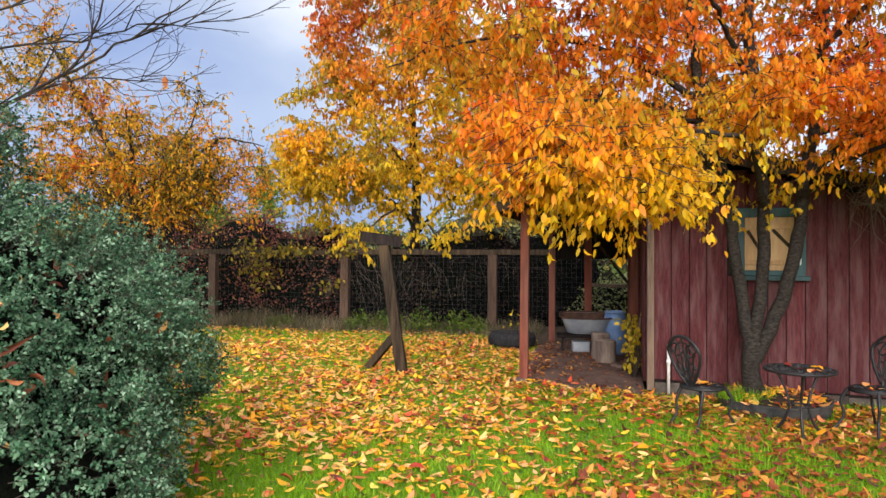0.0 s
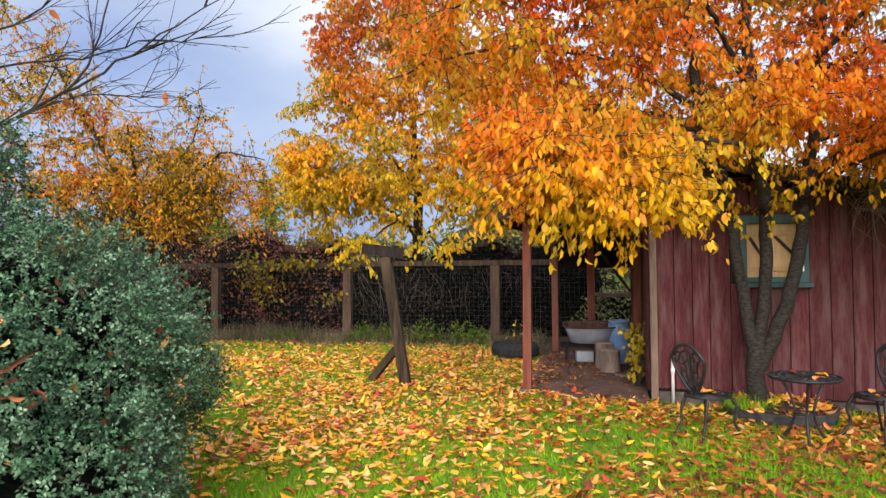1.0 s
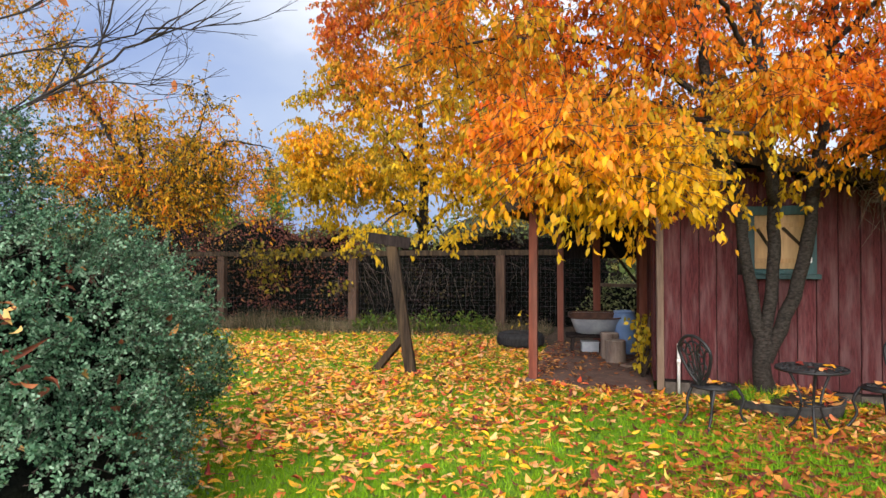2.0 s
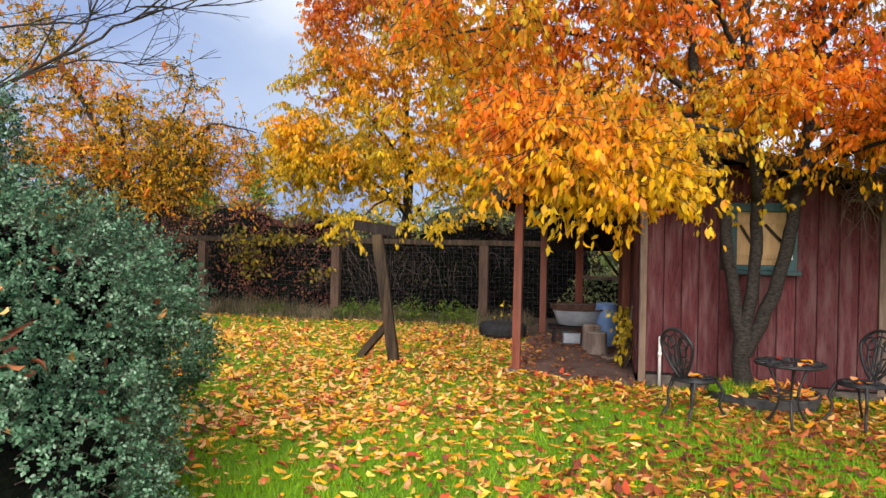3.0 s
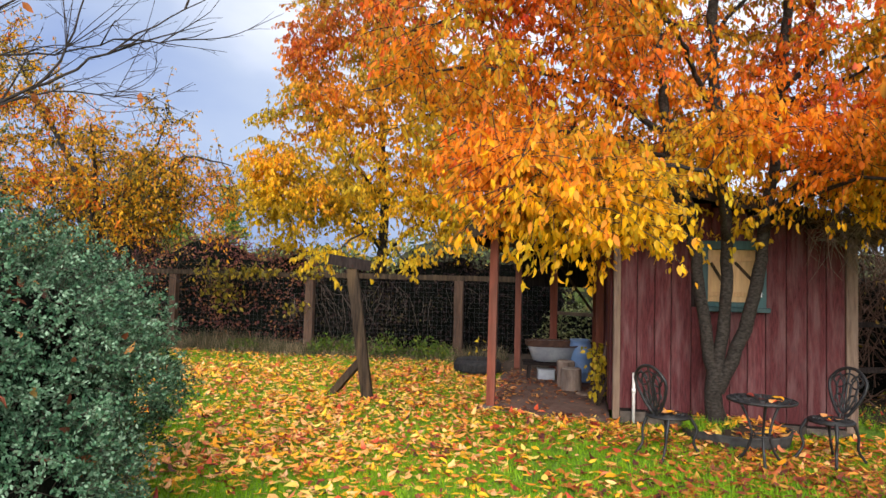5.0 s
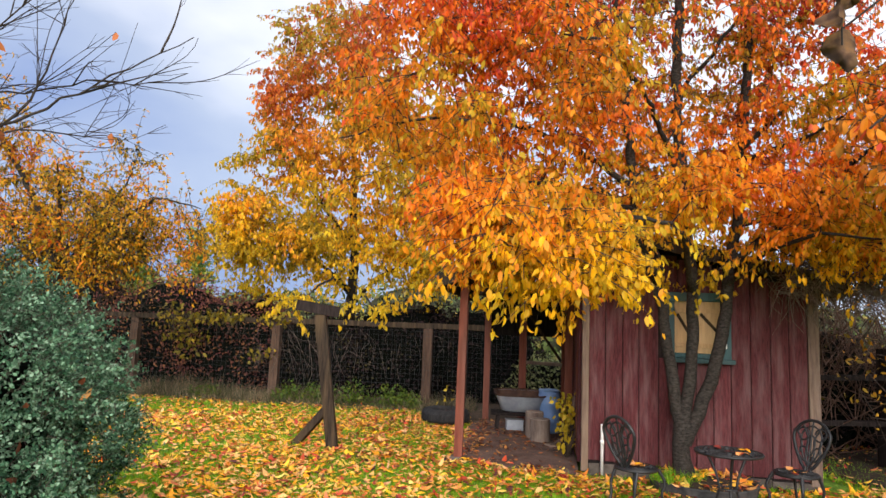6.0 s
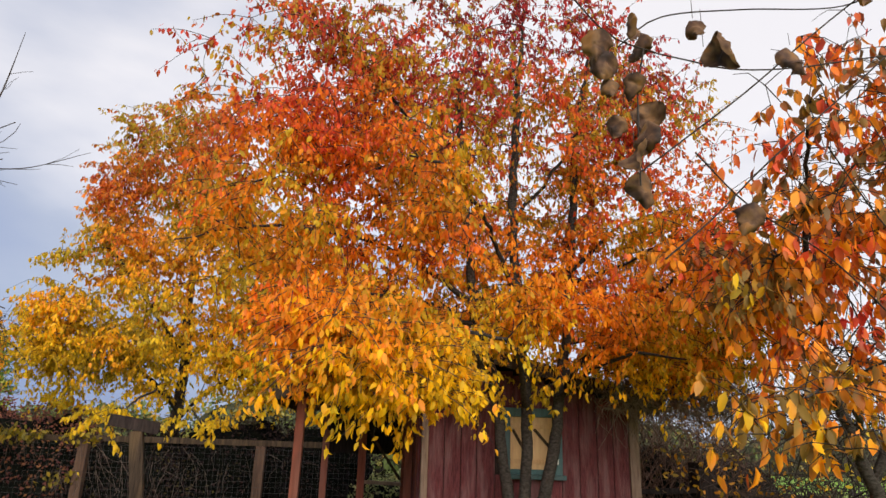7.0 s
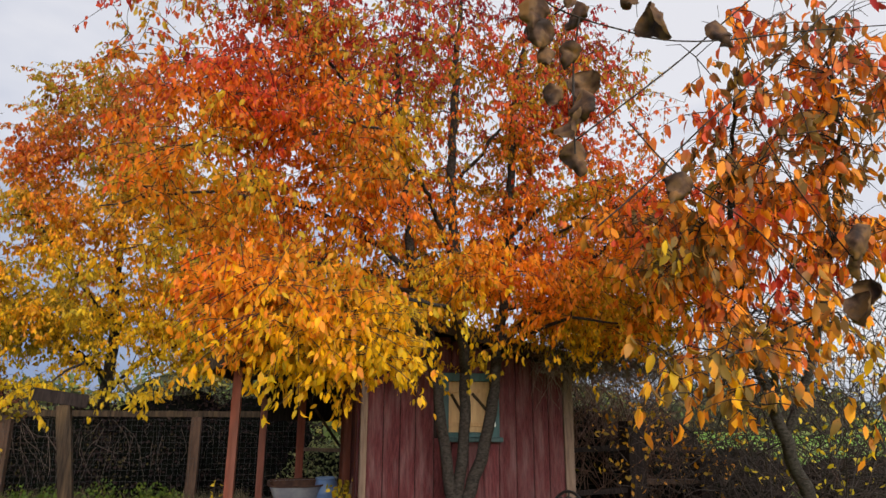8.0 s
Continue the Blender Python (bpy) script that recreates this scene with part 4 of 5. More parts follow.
crown = in_ellipsoids(rng, [((2.8, 7.4, 4.5), (3.2, 1.9, 2.3), 4.4), ((2.9, 7.3, 6.3), (2.9, 1.7, 2.2), 3.9), ((1.1, 6.2, 4.0), (1.6, 1.3, 1.4), 1.7), ((4.5, 6.9, 3.8), (1.7, 1.3, 1.2), 1.1), ((.5, 6.4, 5.3), (1.2, .8, 1.0), .7), ((5.5, 6.3, 3.6), (1.3, 1.0, 1.3), 2.0), ((5.4, 6.9, 6.0), (1.1, .9, 1.3), .5)], 1260, hollow=.0, gap=.22, gap_scale=1.7)
# the crown is thin before the three stems
open_front = (crown[:, 1] < 7.0) & (crown[:, 0] > 2.2) & (crown[:, 0] < 4.9) & (crown[:, 2] > 2.9) & (crown[:, 2] < 5.4) & (rng.random(len(crown)) < .6)
skirt3 = np.stack([rng.uniform(4.1, 5.9, 55), rng.uniform(6.0, 6.8, 55), rng.uniform(2.55, 3.0, 55)], 1)
behind = np.stack([rng.uniform(2.6, 4.9, 70), rng.uniform(7.5, 8.8, 70), rng.uniform(3.15, 4.3, 70)], 1)
goals = np.concatenate([crown[~open_front], skirt, skirt2, skirt3, behind])
grow_tree("cherry_tree", "autumn cherry tree with three stems in a ring planter", B, limbs, goals, M_CHERRY, M_BARK, 3, 4, 20, (.046, .09), (.25, .65), hang=1.0, flat=.5)

# the taller cherry behind the fence
B = (-.75, 16.4, 0)
limbs = [
    ([(-.75, 16.4, -.1), (-.74, 16.4, 1.5), (-.70, 16.4, 3.2), (-.8, 16.4, 5.0), (-.9, 16.4, 7.0), (-1.0, 16.4, 9.0)], [.17, .13, .11, .09, .06, .015]),
    ([(-.72, 16.4, 2.5), (-1.8, 15.0, 3.2), (-3.0, 14.8, 3.1)], [.05, .035, .012]),
    ([(-.75, 16.4, 3.6), (-1.8, 15.0, 4.8), (-2.7, 14.8, 6.0)], [.05, .035, .012]),
    ([(-.75, 16.4, 3.4), (.4, 15.0, 4.5), (1.3, 14.7, 5.6)], [.05, .035, .012]),
    ([(-.72, 16.4, 2.2), (.2, 14.6, 2.9), (1.2, 14.0, 3.2)], [.04, .03, .012]),
    ([(-.72, 16.4, 2.3), (-1.0, 14.2, 2.6), (-1.3, 12.8, 2.3), (-1.5, 11.6, 1.95)], [.04, .03, .02, .008]),
    ([(-.72, 16.4, 2.1), (-.4, 14.2, 2.3), (-.2, 12.8, 2.1), (-.1, 11.8, 1.9)], [.04, .03, .02, .008]),
]
low = np.stack([rng.uniform(-3.6, 1.6, 48), rng.uniform(14.6, 16.6, 48), rng.uniform(2.3, 3.5, 48)], 1)
low2 = np.concatenate([np.array((-1.5, 11.6, 2.12)) + rng.normal(0, (.22, .25, .06), (3, 3)), np.array((-.3, 11.8, 1.98)) + rng.normal(0, (.40, .25, .04), (3, 3))])
goals = np.concatenate([in_ellipsoids(rng, [((-.8, 15.0, 5.0), (2.8, 2.2, 2.3), 4), ((-1.0, 15.0, 7.3), (2.0, 1.7, 2.1), 3), ((1.4, 14.6, 4.6), (1.6, 1.5, 2.2), 1.5), ((-2.8, 14.8, 3.8), (1.2, 1.0, .9), .9)], 780, gap=.18, gap_scale=.7), low, low2])
grow_tree("cherry_tree", "tall autumn cherry tree standing behind the fence", B, limbs, goals, M_CHERRY_FAR, M_BARK, 5, 5, 18, (.075, .12), (.3, .7), hang=1.0, flat=.6)

# old apple with small orange leaves and drooping shoots, beyond the hedge
B = (-5.3, 11.2, 0)
limbs = [
    ([(-5.3, 11.2, -.1), (-5.25, 11.2, 1.2), (-5.2, 11.1, 2.4)], [.17, .13, .11]),
    ([(-5.2, 11.1, 2.2), (-4.6, 11.0, 3.2), (-4.2, 10.9, 3.8), (-4.0, 10.8, 4.3)], [.06, .035, .018, .006]),
    ([(-5.2, 11.1, 2.3), (-5.6, 11.0, 3.4), (-6.2, 10.9, 4.5), (-6.6, 10.8, 5.4)], [.07, .05, .03, .008]),
    ([(-5.2, 11.1, 2.3), (-4.4, 10.8, 3.0), (-3.6, 10.6, 3.5), (-2.9, 10.6, 3.4)], [.06, .04, .025, .007]),
    ([(-5.2, 11.1, 2.4), (-5.0, 10.5, 3.3), (-4.9, 10.1, 3.9)], [.05, .035, .01]),
    ([(-5.3, 11.1, 2.0), (-6.4, 10.8, 2.8), (-7.4, 10.6, 3.3)], [.06, .04, .01]),
]
droop = np.stack([rng.uniform(-4.6, -2.9, 34), rng.uniform(10.2, 11.6, 34), np.zeros(34)], 1)
droop[:, 2] = 3.55 - 1.2 * (rng.random(34) ** 1.6) - .5 * np.maximum(0, droop[:, 0] + 3.6)
goals = np.concatenate([in_ellipsoids(rng, [((-5.0, 11, 3.1), (1.7, 1.4, 1.0), 4.5), ((-6.6, 10.8, 3.6), (1.4, 1.2, 1.5), 2.6), ((-4.4, 10.8, 3.0), (.9, .9, .6), .8), ((-6.2, 10.8, 4.7), (.9, .8, .7), .5), ((-7.2, 10.8, 5.2), (1.0, .8, 1.0), .9)], 350, hollow=.1, gap=.28), droop,
                        np.stack([rng.uniform(-4.4, -3.6, 6), rng.uniform(10.6, 11, 6), rng.uniform(3.9, 4.6, 6)], 1)])
grow_tree("apple_tree", "old apple tree with small orange leaves and drooping shoots", B, limbs, goals, M_CRAB, M_BARK, 9, 6, 14, (.045, .075), (.25, .6), hang=.5)

# the cherry at the right, its branches reaching in close
B = (6.9, 5.2, 0)
limbs = [
    ([(6.9, 5.2, -.1), (6.55, 5.1, .7), (6.1, 5.0, 1.45), (5.68, 4.95, 2.6), (5.5, 4.8, 3.6), (5.2, 4.5, 4.4)], [.10, .075, .06, .045, .024, .004]),
    ([(6.1, 5.0, 1.5), (6.3, 4.7, 2.3), (6.3, 4.4, 3.2), (5.9, 4.0, 4.3)], [.05, .038, .022, .004]),
    ([(5.68, 4.95, 2.6), (5.0, 4.4, 3.1), (4.3, 3.9, 3.2), (3.7, 3.6, 3.1)], [.04, .03, .02, .007]),
    ([(5.5, 4.9, 3.4), (4.9, 4.2, 4.2), (4.2, 3.5, 4.4)], [.035, .025, .008]),
    ([(6.0, 5.0, 1.7), (5.2, 4.3, 2.1), (4.3, 3.6, 2.25), (3.3, 3.05, 2.05)], [.04, .03, .02, .007]),
    ([(6.28, 4.6, 2.6), (5.6, 3.8, 3.4), (4.8, 3.1, 4.0), (4.3, 2.8, 4.2)], [.035, .028, .018, .007]),
]
goals = np.concatenate([
    in_ellipsoids(rng, [((4.7, 3.9, 3.05), (1.2, .8, .7), 3), ((4.7, 3.2, 3.7), (1.2, .6, .8), 2.6), ((5.7, 4.5, 3.6), (1.2, .9, 1.2), 1.8), ((4.1, 4.1, 2.95), (.8, .6, .5), 1.6), ((4.9, 4.3, 2.4), (.9, .7, .5), 1.2), ((4.3, 4.9, 3.3), (.7, .5, .8), 1.0), ((5.3, 3.3, 4.7), (1.2, .6, .9), 1.6), ((5.6, 3.8, 2.7), (.8, .6, .7), .9), ((4.6, 3.0, 2.0), (.35, .3, .3), .35)], 225, hollow=.1, gap=.36, gap_scale=1.6),
    np.array((3.3, 3.05, 1.93)) + rng.normal(0, (.22, .14, .10), (10, 3)),
    np.stack([rng.uniform(3.4, 5.3, 20), rng.uniform(2.9, 3.5, 20), rng.uniform(3.5, 4.8, 20)], 1),
    np.array((4.2, 3.4, 2.2)) + rng.normal(0, (.3, .2, .15), (8, 3))])
grow_tree("cherry_tree", "leaning cherry tree with orange leaves beside the shed", B, limbs, goals, M_CHERRY_NEAR, M_BARK, 13, 4, 8, (.085, .145), (.2, .5), hang=1.0, bare=.35, wide=1.0, flat=.6)


# ---- bare branches over the hedge ----
def bare_tree(name, label, base, limbs, seed, shoots=7, depth=2, length=(.35, 1.0), tips=2):
    rng = np.random.default_rng(seed)
    base = np.array(base, float)
    top = empty(name, pose(*base), label, "tree")
    tb, P = Tubes(), []

    def shoot(line, r, level):
        tb.add(line - base, [r, max(.0014, r * .3)], 8 if r > .02 else 5)
        if level == 0:
            return
        for _ in range(shoots):
            k = int(len(line) * rng.uniform(.25, .97))
            k = min(k, len(line) - 2)
            d = unit(line[k + 1] - line[k])
            way = unit(d + rng.normal(0, .42, 3) + (0, 0, .12)) * rng.uniform(*length) * (.55 if level == 1 else 1)
            ln = smooth_line([line[k], line[k] + way * .5 + rng.normal(0, .02, 3), line[k] + way + (0, 0, .05 * len(way))], .07)
            shoot(ln, r * .42, level - 1)
            if level == 1:
                P.append(ln[-1])

    for pts, r in limbs:
        shoot(smooth_line([np.array(p, float) for p in pts], .1), r, depth)
    under(new("branches", tb.mesh("branches", M_TWIG)), top)
    P = np.array(P)
    P = P[rng.random(len(P)) < .06 * tips]
    if len(P):
        under(new("last_leaves", scatter("last_leaves", M_DEAD, P - base, np.tile((0, 0, -1.0), (len(P), 1)) + rng.normal(0, .3, P.shape), rng.normal(0, 1, P.shape), .075)), top, "few dry red leaves")
    return top


bare_tree("bare_tree", "nearly bare tree reaching over the hedge", (-5.2, 4.6, 0), [
    ([(-5.2, 4.6, 0), (-5.0, 4.6, 1.2), (-4.6, 4.55, 2.0)], .07),
], 1, 0, 0)
bt = bpy.context.scene.objects["bare_tree"]
for seed_, pts, r in ((2, [(-4.6, 4.55, 2.0), (-3.7, 4.5, 2.42), (-3.03, 4.5, 2.68), (-2.59, 4.5, 2.90), (-2.04, 4.5, 3.21), (-1.71, 4.5, 3.43), (-1.4, 4.5, 3.62)], .024),
                      (3, [(-4.6, 4.55, 2.0), (-3.9, 4.5, 2.9), (-3.03, 4.5, 3.09), (-2.38, 4.5, 3.17), (-1.98, 4.5, 3.26), (-1.67, 4.5, 3.27), (-1.42, 4.5, 3.36)], .015),
                      (7, [(-2.59, 4.5, 2.90), (-2.42, 4.5, 3.10), (-2.31, 4.5, 3.43), (-2.2, 4.5, 3.85)], .010),
                      (8, [(-2.75, 4.5, 2.81), (-2.45, 4.48, 2.88), (-2.16, 4.46, 2.87), (-1.80, 4.45, 2.86)], .008),
                      (4, [(-4.6, 4.55, 2.0), (-4.0, 4.4, 3.2), (-3.2, 4.3, 3.9), (-2.6, 4.3, 4.1), (-2.35, 4.3, 4.2)], .018),
                      (6, [(-4.0, 4.4, 3.2), (-3.0, 4.4, 3.3), (-2.55, 4.4, 3.6), (-2.4, 4.4, 3.9)], .014)):
    rng2 = np.random.default_rng(seed_)
    tb, tips_ = Tubes(), []
    main = smooth_line(pts, .1)
    main[2:-1] += rng2.normal(0, .008, main[2:-1].shape)
    off = np.array((-5.2, 4.6, 0))
    tb.add(main - off, [r, .003], 7)
    for k in rng2.integers(len(main) // 3, len(main) - 2, 9):
        d = unit(main[k + 1] - main[k])
        way = unit(d + rng2.normal(0, .38, 3) * (1, .7, 1)) * rng2.uniform(.25, .85)
        ln = smooth_line([main[k], main[k] + way * .5 + rng2.normal(0, .05, 3), main[k] + way * .96 + (0, 0, .17 * np.linalg.norm(way))], .06)
        tb.add(ln - off, [max(.003, r * .35), .0016], 5)
        for j in rng2.integers(1, len(ln) - 1, 4) if len(ln) > 3 else ():
            w2 = unit(unit(way) + rng2.normal(0, .5, 3)) * rng2.uniform(.06, .28)
            tb.add(np.array([ln[j], ln[j] + w2 * .5 + rng2.normal(0, .008, 3), ln[j] + w2]) - off, [.0022, .0012], 4)
        tips_.append(ln[-1])
    under(new("limb", tb.mesh("limb", M_TWIG)), bt)
    tips_ = np.array(tips_)[:1]
    for p in tips_:
        under(new("dry_leaf", scatter("dry_leaf", M_DEAD, p[None] - off, rng2.normal(0, .3, (1, 3)) + (0, 0, -1.0), rng2.normal(0, 1, (1, 3)), .085)), bt, "last dry red leaf")

# ---- dry vine hung close overhead ----
dv = empty("dry_vine", pose(2.2, 1.85, 3.3), "dry vine with crumpled brown leaves hanging overhead", "vine")
off = np.array((2.2, 1.85, 3.3))
stems = [
    [(.9, 1.8, 3.5), (1.19, 1.8, 3.21), (1.38, 1.8, 3.16), (1.59, 1.8, 3.16), (1.79, 1.8, 3.17), (2.11, 1.8, 3.25), (2.63, 1.8, 3.43), (3.4, 1.85, 3.70)],
    [(1.30, 1.85, 2.62), (1.59, 1.85, 2.86), (1.91, 1.85, 3.13), (2.35, 1.85, 3.53), (2.9, 1.9, 4.0)],
    [(1.45, 1.85, 2.36), (1.68, 1.85, 2.55), (1.99, 1.85, 2.84), (2.62, 1.85, 3.38), (3.0, 1.85, 3.73)],
    [(1.30, 1.85, 3.18), (1.51, 1.85, 3.37), (1.93, 1.85, 3.52), (2.52, 1.85, 3.70), (3.0, 1.85, 4.0)],
    [(1.62, 1.85, 2.80), (1.85, 1.85, 2.62), (2.22, 1.85, 2.46), (2.57, 1.85, 2.2)],
    [(2.30, 1.85, 2.95), (2.52, 1.85, 2.67), (2.76, 1.85, 2.44), (3.02, 1.85, 2.22)],
    [(1.38, 1.8, 3.16), (1.34, 1.8, 2.95), (1.33, 1.8, 2.60)],
]
rod("stem", [smooth_line([np.array(p) - off for p in s], .06) for s in stems], .0034, M_TWIG, dv)


def crumpled(size, seed):
    """A dry broad leaf hanging from its stalk at the origin: rolled about its rib, twisted and puckered, with a drawn-out tip."""
    rng = np.random.default_rng(seed)
    bm = bmesh.new()
    rows, cols = 13, 12
    roll_, twist = rng.uniform(1.6, 2.9), rng.uniform(-1.3, 1.3)
    edge = 1 + rng.normal(0, .14, (rows + 1, 2))
    grid = []
    for j in range(rows + 1):
        s_ = j / rows
        half = size * .46 * math.sin(math.pi * min(1, s_ ** .62)) ** .8 + .004
        row = []
        for i in range(cols + 1):
            a = 2 * i / cols - 1
            w_ = half * abs(a) * edge[j][0 if a < 0 else 1]
            ang = roll_ * a * (.55 + .6 * s_) + twist * s_
            r = .75 * half / max(.9, roll_ * .55)
            x, y = r * math.sin(ang) + .30 * w_ * (1 if a > 0 else -1), r * (1 - math.cos(ang))
            q = Vector((x / size * 3.2, y / size * 3.2, s_ * 3.6))
            pucker = noise.noise_vector(q + Vector((seed * 3.1, 0, 0))) * size * .13 + noise.noise_vector(q * 2.7 + Vector((0, seed, 0))) * size * .06
            row.append(bm.verts.new(Vector((x, y, -s_ * size * 1.05)) + pucker * min(1, 3 * s_)))
        grid.append(row)
    for a, b in zip(grid, grid[1:]):
        for i in range(cols):
            bm.faces.new((a[i], a[i + 1], b[i + 1], b[i]))
    return bm


random.seed(21)
hung = [(1.17, 3.16, .11), (1.21, 3.08, .10), (1.20, 2.99, .08), (1.38, 3.24, .11), (1.66, 3.24, .14), (2.11, 3.36, .14), (1.48, 3.00, .13), (1.28, 2.90, .09), (1.34, 2.83, .14), (1.31, 2.72, .11), (1.34, 2.66, .12),
        (1.31, 3.02, .09), (1.82, 2.61, .12), (2.80, 2.50, .15), (2.84, 2.42, .13), (1.62, 3.36, .09), (1.30, 3.25, .09), (2.90, 2.24, .15), (2.62, 3.82, .12), (.46, 3.26, .10), (2.95, 2.30, .12)]
for i, (x, z, s) in enumerate(hung):
    ob = part("dry_leaf", crumpled(s * 1.08, i + 2), M_DRY, dv, "curled brown dead leaf", True)
    ob.matrix_basis = pose(x - off[0], 1.80 + random.uniform(-.08, .08) - off[1], z - off[2], random.uniform(-22, 22), random.uniform(-24, 24), random.uniform(-180, 180))
    if i > 3:
        rod("leaf_stalk", [np.array([(x - off[0], 1.8 - off[1], z - off[2]), (x - off[0] + .01, 1.81 - off[1], z - off[2] + random.uniform(.05, .2))])], .0014, M_TWIG, dv, sides=4)


# ---- clipped evergreen shrub close by ----
def shell(rng, blobs, n, depth=.10, rough=.10):
    """Points near the outer skin of a union of ellipsoids, with the outward direction there."""
    P, N = [], []
    areas = np.array([b[1][0] * b[1][2] for b in blobs])
    for (c, r), k in zip(blobs, (n * areas / areas.sum()).astype(int)):
        d = unit(rng.normal(0, 1, (k, 3)))
        lump = np.array([noise.noise(Vector(x * 2.6 + np.array(c))) + .5 * noise.noise(Vector(x * 7 + np.array(c))) + .75 * noise.noise(Vector(x * 14 + np.array(c))) for x in d])
        f = 1 + rough * lump - np.abs(rng.normal(0, depth, k))
        p = np.array(c) + d * np.array(r) * f[:, None]
        nn = unit(d / np.array(r))
        ok = p[:, 2] > 0.0
        for c2, r2 in blobs:
            if c2 is not c:
                ok &= np.linalg.norm((p - np.array(c2)) / np.array(r2), axis=1) > .82
        P.append(p[ok]), N.append(nn[ok])
    return np.concatenate(P), np.concatenate(N)


HB = [((-2.74, 3.75, .75), (1.06, 1.15, 1.05)), ((-2.85, 3.9, 1.22), (1.10, 1.0, .80)), ((-3.30, 3.8, 1.85), (.72, .8, .98)), ((-2.25, 3.35, .35), (.85, .75, .75)), ((-2.6, 4.6, .95), (.90, .9, .80))]
rng = np.random.default_rng(17)
hb = np.array((-2.8, 3.8, 0))
hedge = empty("evergreen_shrub", pose(*hb), "dense grey green small leaved evergreen shrub", "shrub")
# solid lumps under the leaves, coloured as the shade in the gaps
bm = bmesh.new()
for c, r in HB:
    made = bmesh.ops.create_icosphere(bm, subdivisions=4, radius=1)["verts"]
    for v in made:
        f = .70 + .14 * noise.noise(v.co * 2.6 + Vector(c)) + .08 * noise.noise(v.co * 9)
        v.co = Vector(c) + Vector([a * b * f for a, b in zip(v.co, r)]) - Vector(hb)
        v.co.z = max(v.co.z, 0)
part("inner_growth", bm, M_SHADE_CORE, hedge, "near-black core painted as the shrub's inner shade")
P, N = shell(rng, HB, 26000, .06, .32)
tb = Tubes()
LP, LD = [], []
for p, n_ in zip(P, N):
    way = unit(n_ * .8 + rng.normal(0, .5, 3) + (0, 0, .15)) * rng.uniform(.05, .12) * (2.6 if rng.random() < .05 else 1)
    t = np.linspace(.05, 1, 15)[:, None]
    sag = p - hb + t * way + (0, 0, -.02) * t * t
    LP.append(sag + rng.normal(0, .006, (15, 3)))
    LD.append(unit(way)[None] * .35 + unit(rng.normal(0, 1, (15, 3))))
    if rng.random() < .5:
        tb.add(np.array([p - hb - way * .6, p - hb + way * .4, p - hb + way]), [.0022, .001], 3)
LP, LD = np.concatenate(LP), np.concatenate(LD)
face = unit(LP - (np.array((0, 0, .8)))) + rng.normal(0, .55, LP.shape)
tagged(under(new("twig_tangle", tb.mesh("twig_tangle", M_GREYTWIG)), hedge), kind="stuff")
tagged(under(new("foliage", scatter("foliage", M_HEDGE, LP, LD, face, rng.uniform(.017, .030, len(LP)), "chip", 1.15)), hedge), kind="stuff")
# dead leaves caught on it
P, N = shell(rng, HB, 700, .01, .16)
pick = (N[:, 1] < .3) & (N[:, 2] > -.2) & (P[:, 2] > .5)
P, N = P[pick][:60], N[pick][:60]
groups = P[rng.integers(0, len(P), 12)]
P = np.concatenate([P, np.repeat(groups, 4, 0) + rng.normal(0, .05, (48, 3))])
N = np.concatenate([N, np.tile((.3, -.7, .5), (48, 1))])
P = P + .05 * N
tagged(new("caught_leaves", scatter("caught_leaves", M_DEAD, P, rng.normal(0, 1, P.shape) + (0, 0, -.3), N + rng.normal(0, .5, N.shape), rng.uniform(.05, .095, len(P)), "leaf", 1.0, 3.0)), "dry brown and orange leaves caught in the shrub", "leaves", kind="stuff")
heap = np.array([(-1.97, 3.02, 1.47), (-1.99, 3.02, 1.40), (-1.97, 2.98, 1.18), (-1.90, 2.96, 1.13), (-2.02, 2.95, 1.24), (-1.98, 2.9, .84)])
P = np.repeat(heap, 4, 0) + rng.normal(0, (.045, .02, .025), (24, 3))
tagged(new("caught_leaves", scatter("caught_leaves", M_CAUGHT, P, rng.normal(0, 1, P.shape) * (1, .4, .6), np.tile((.1, -.5, .8), (24, 1)) + rng.normal(0, .5, P.shape), rng.uniform(.055, .09, len(P)), "leaf", .85, 4.0)), "small heaps of tan and red leaves caught in the shrub", "leaves", kind="stuff")


def thicket(name, label, lo, hi, n, seed, lean=(0, 0, .5), r=(.007, .002), length=(.6, 1.6), mat=None):
    rng = np.random.default_rng(seed)
    lo, hi = np.array(lo), np.array(hi)
    c0 = np.array(((lo[0] + hi[0]) / 2, (lo[1] + hi[1]) / 2, 0))
    top = empty(name, pose(*c0), label, "shrub")
    tb = Tubes()
    for _ in range(n):
        p = rng.uniform(lo, hi)
        w_ = unit(rng.normal(0, .7, 3) + lean) * rng.uniform(*length)
        tb.add(smooth_line([p, p + w_ * .5 + rng.normal(0, .08, 3), p + w_ + rng.normal(0, .12, 3) + (0, 0, -.12)], .15) - c0, list(r), 4)
    tagged(under(new("stem_tangle", tb.mesh("stem_tangle", mat or M_GREYTWIG)), top), kind="stuff")
    return top


# extra twigs added so that the apple crown is dark within
thicket("shoot_tangle", "dark tangle of shoots added to darken the apple tree's inside", (-6.3, 10.9, 1.6), (-4.0, 11.7, 3.1), 420, 79, (0, 0, .3), (.008, .002), (.4, 1.1), M_TWIG)


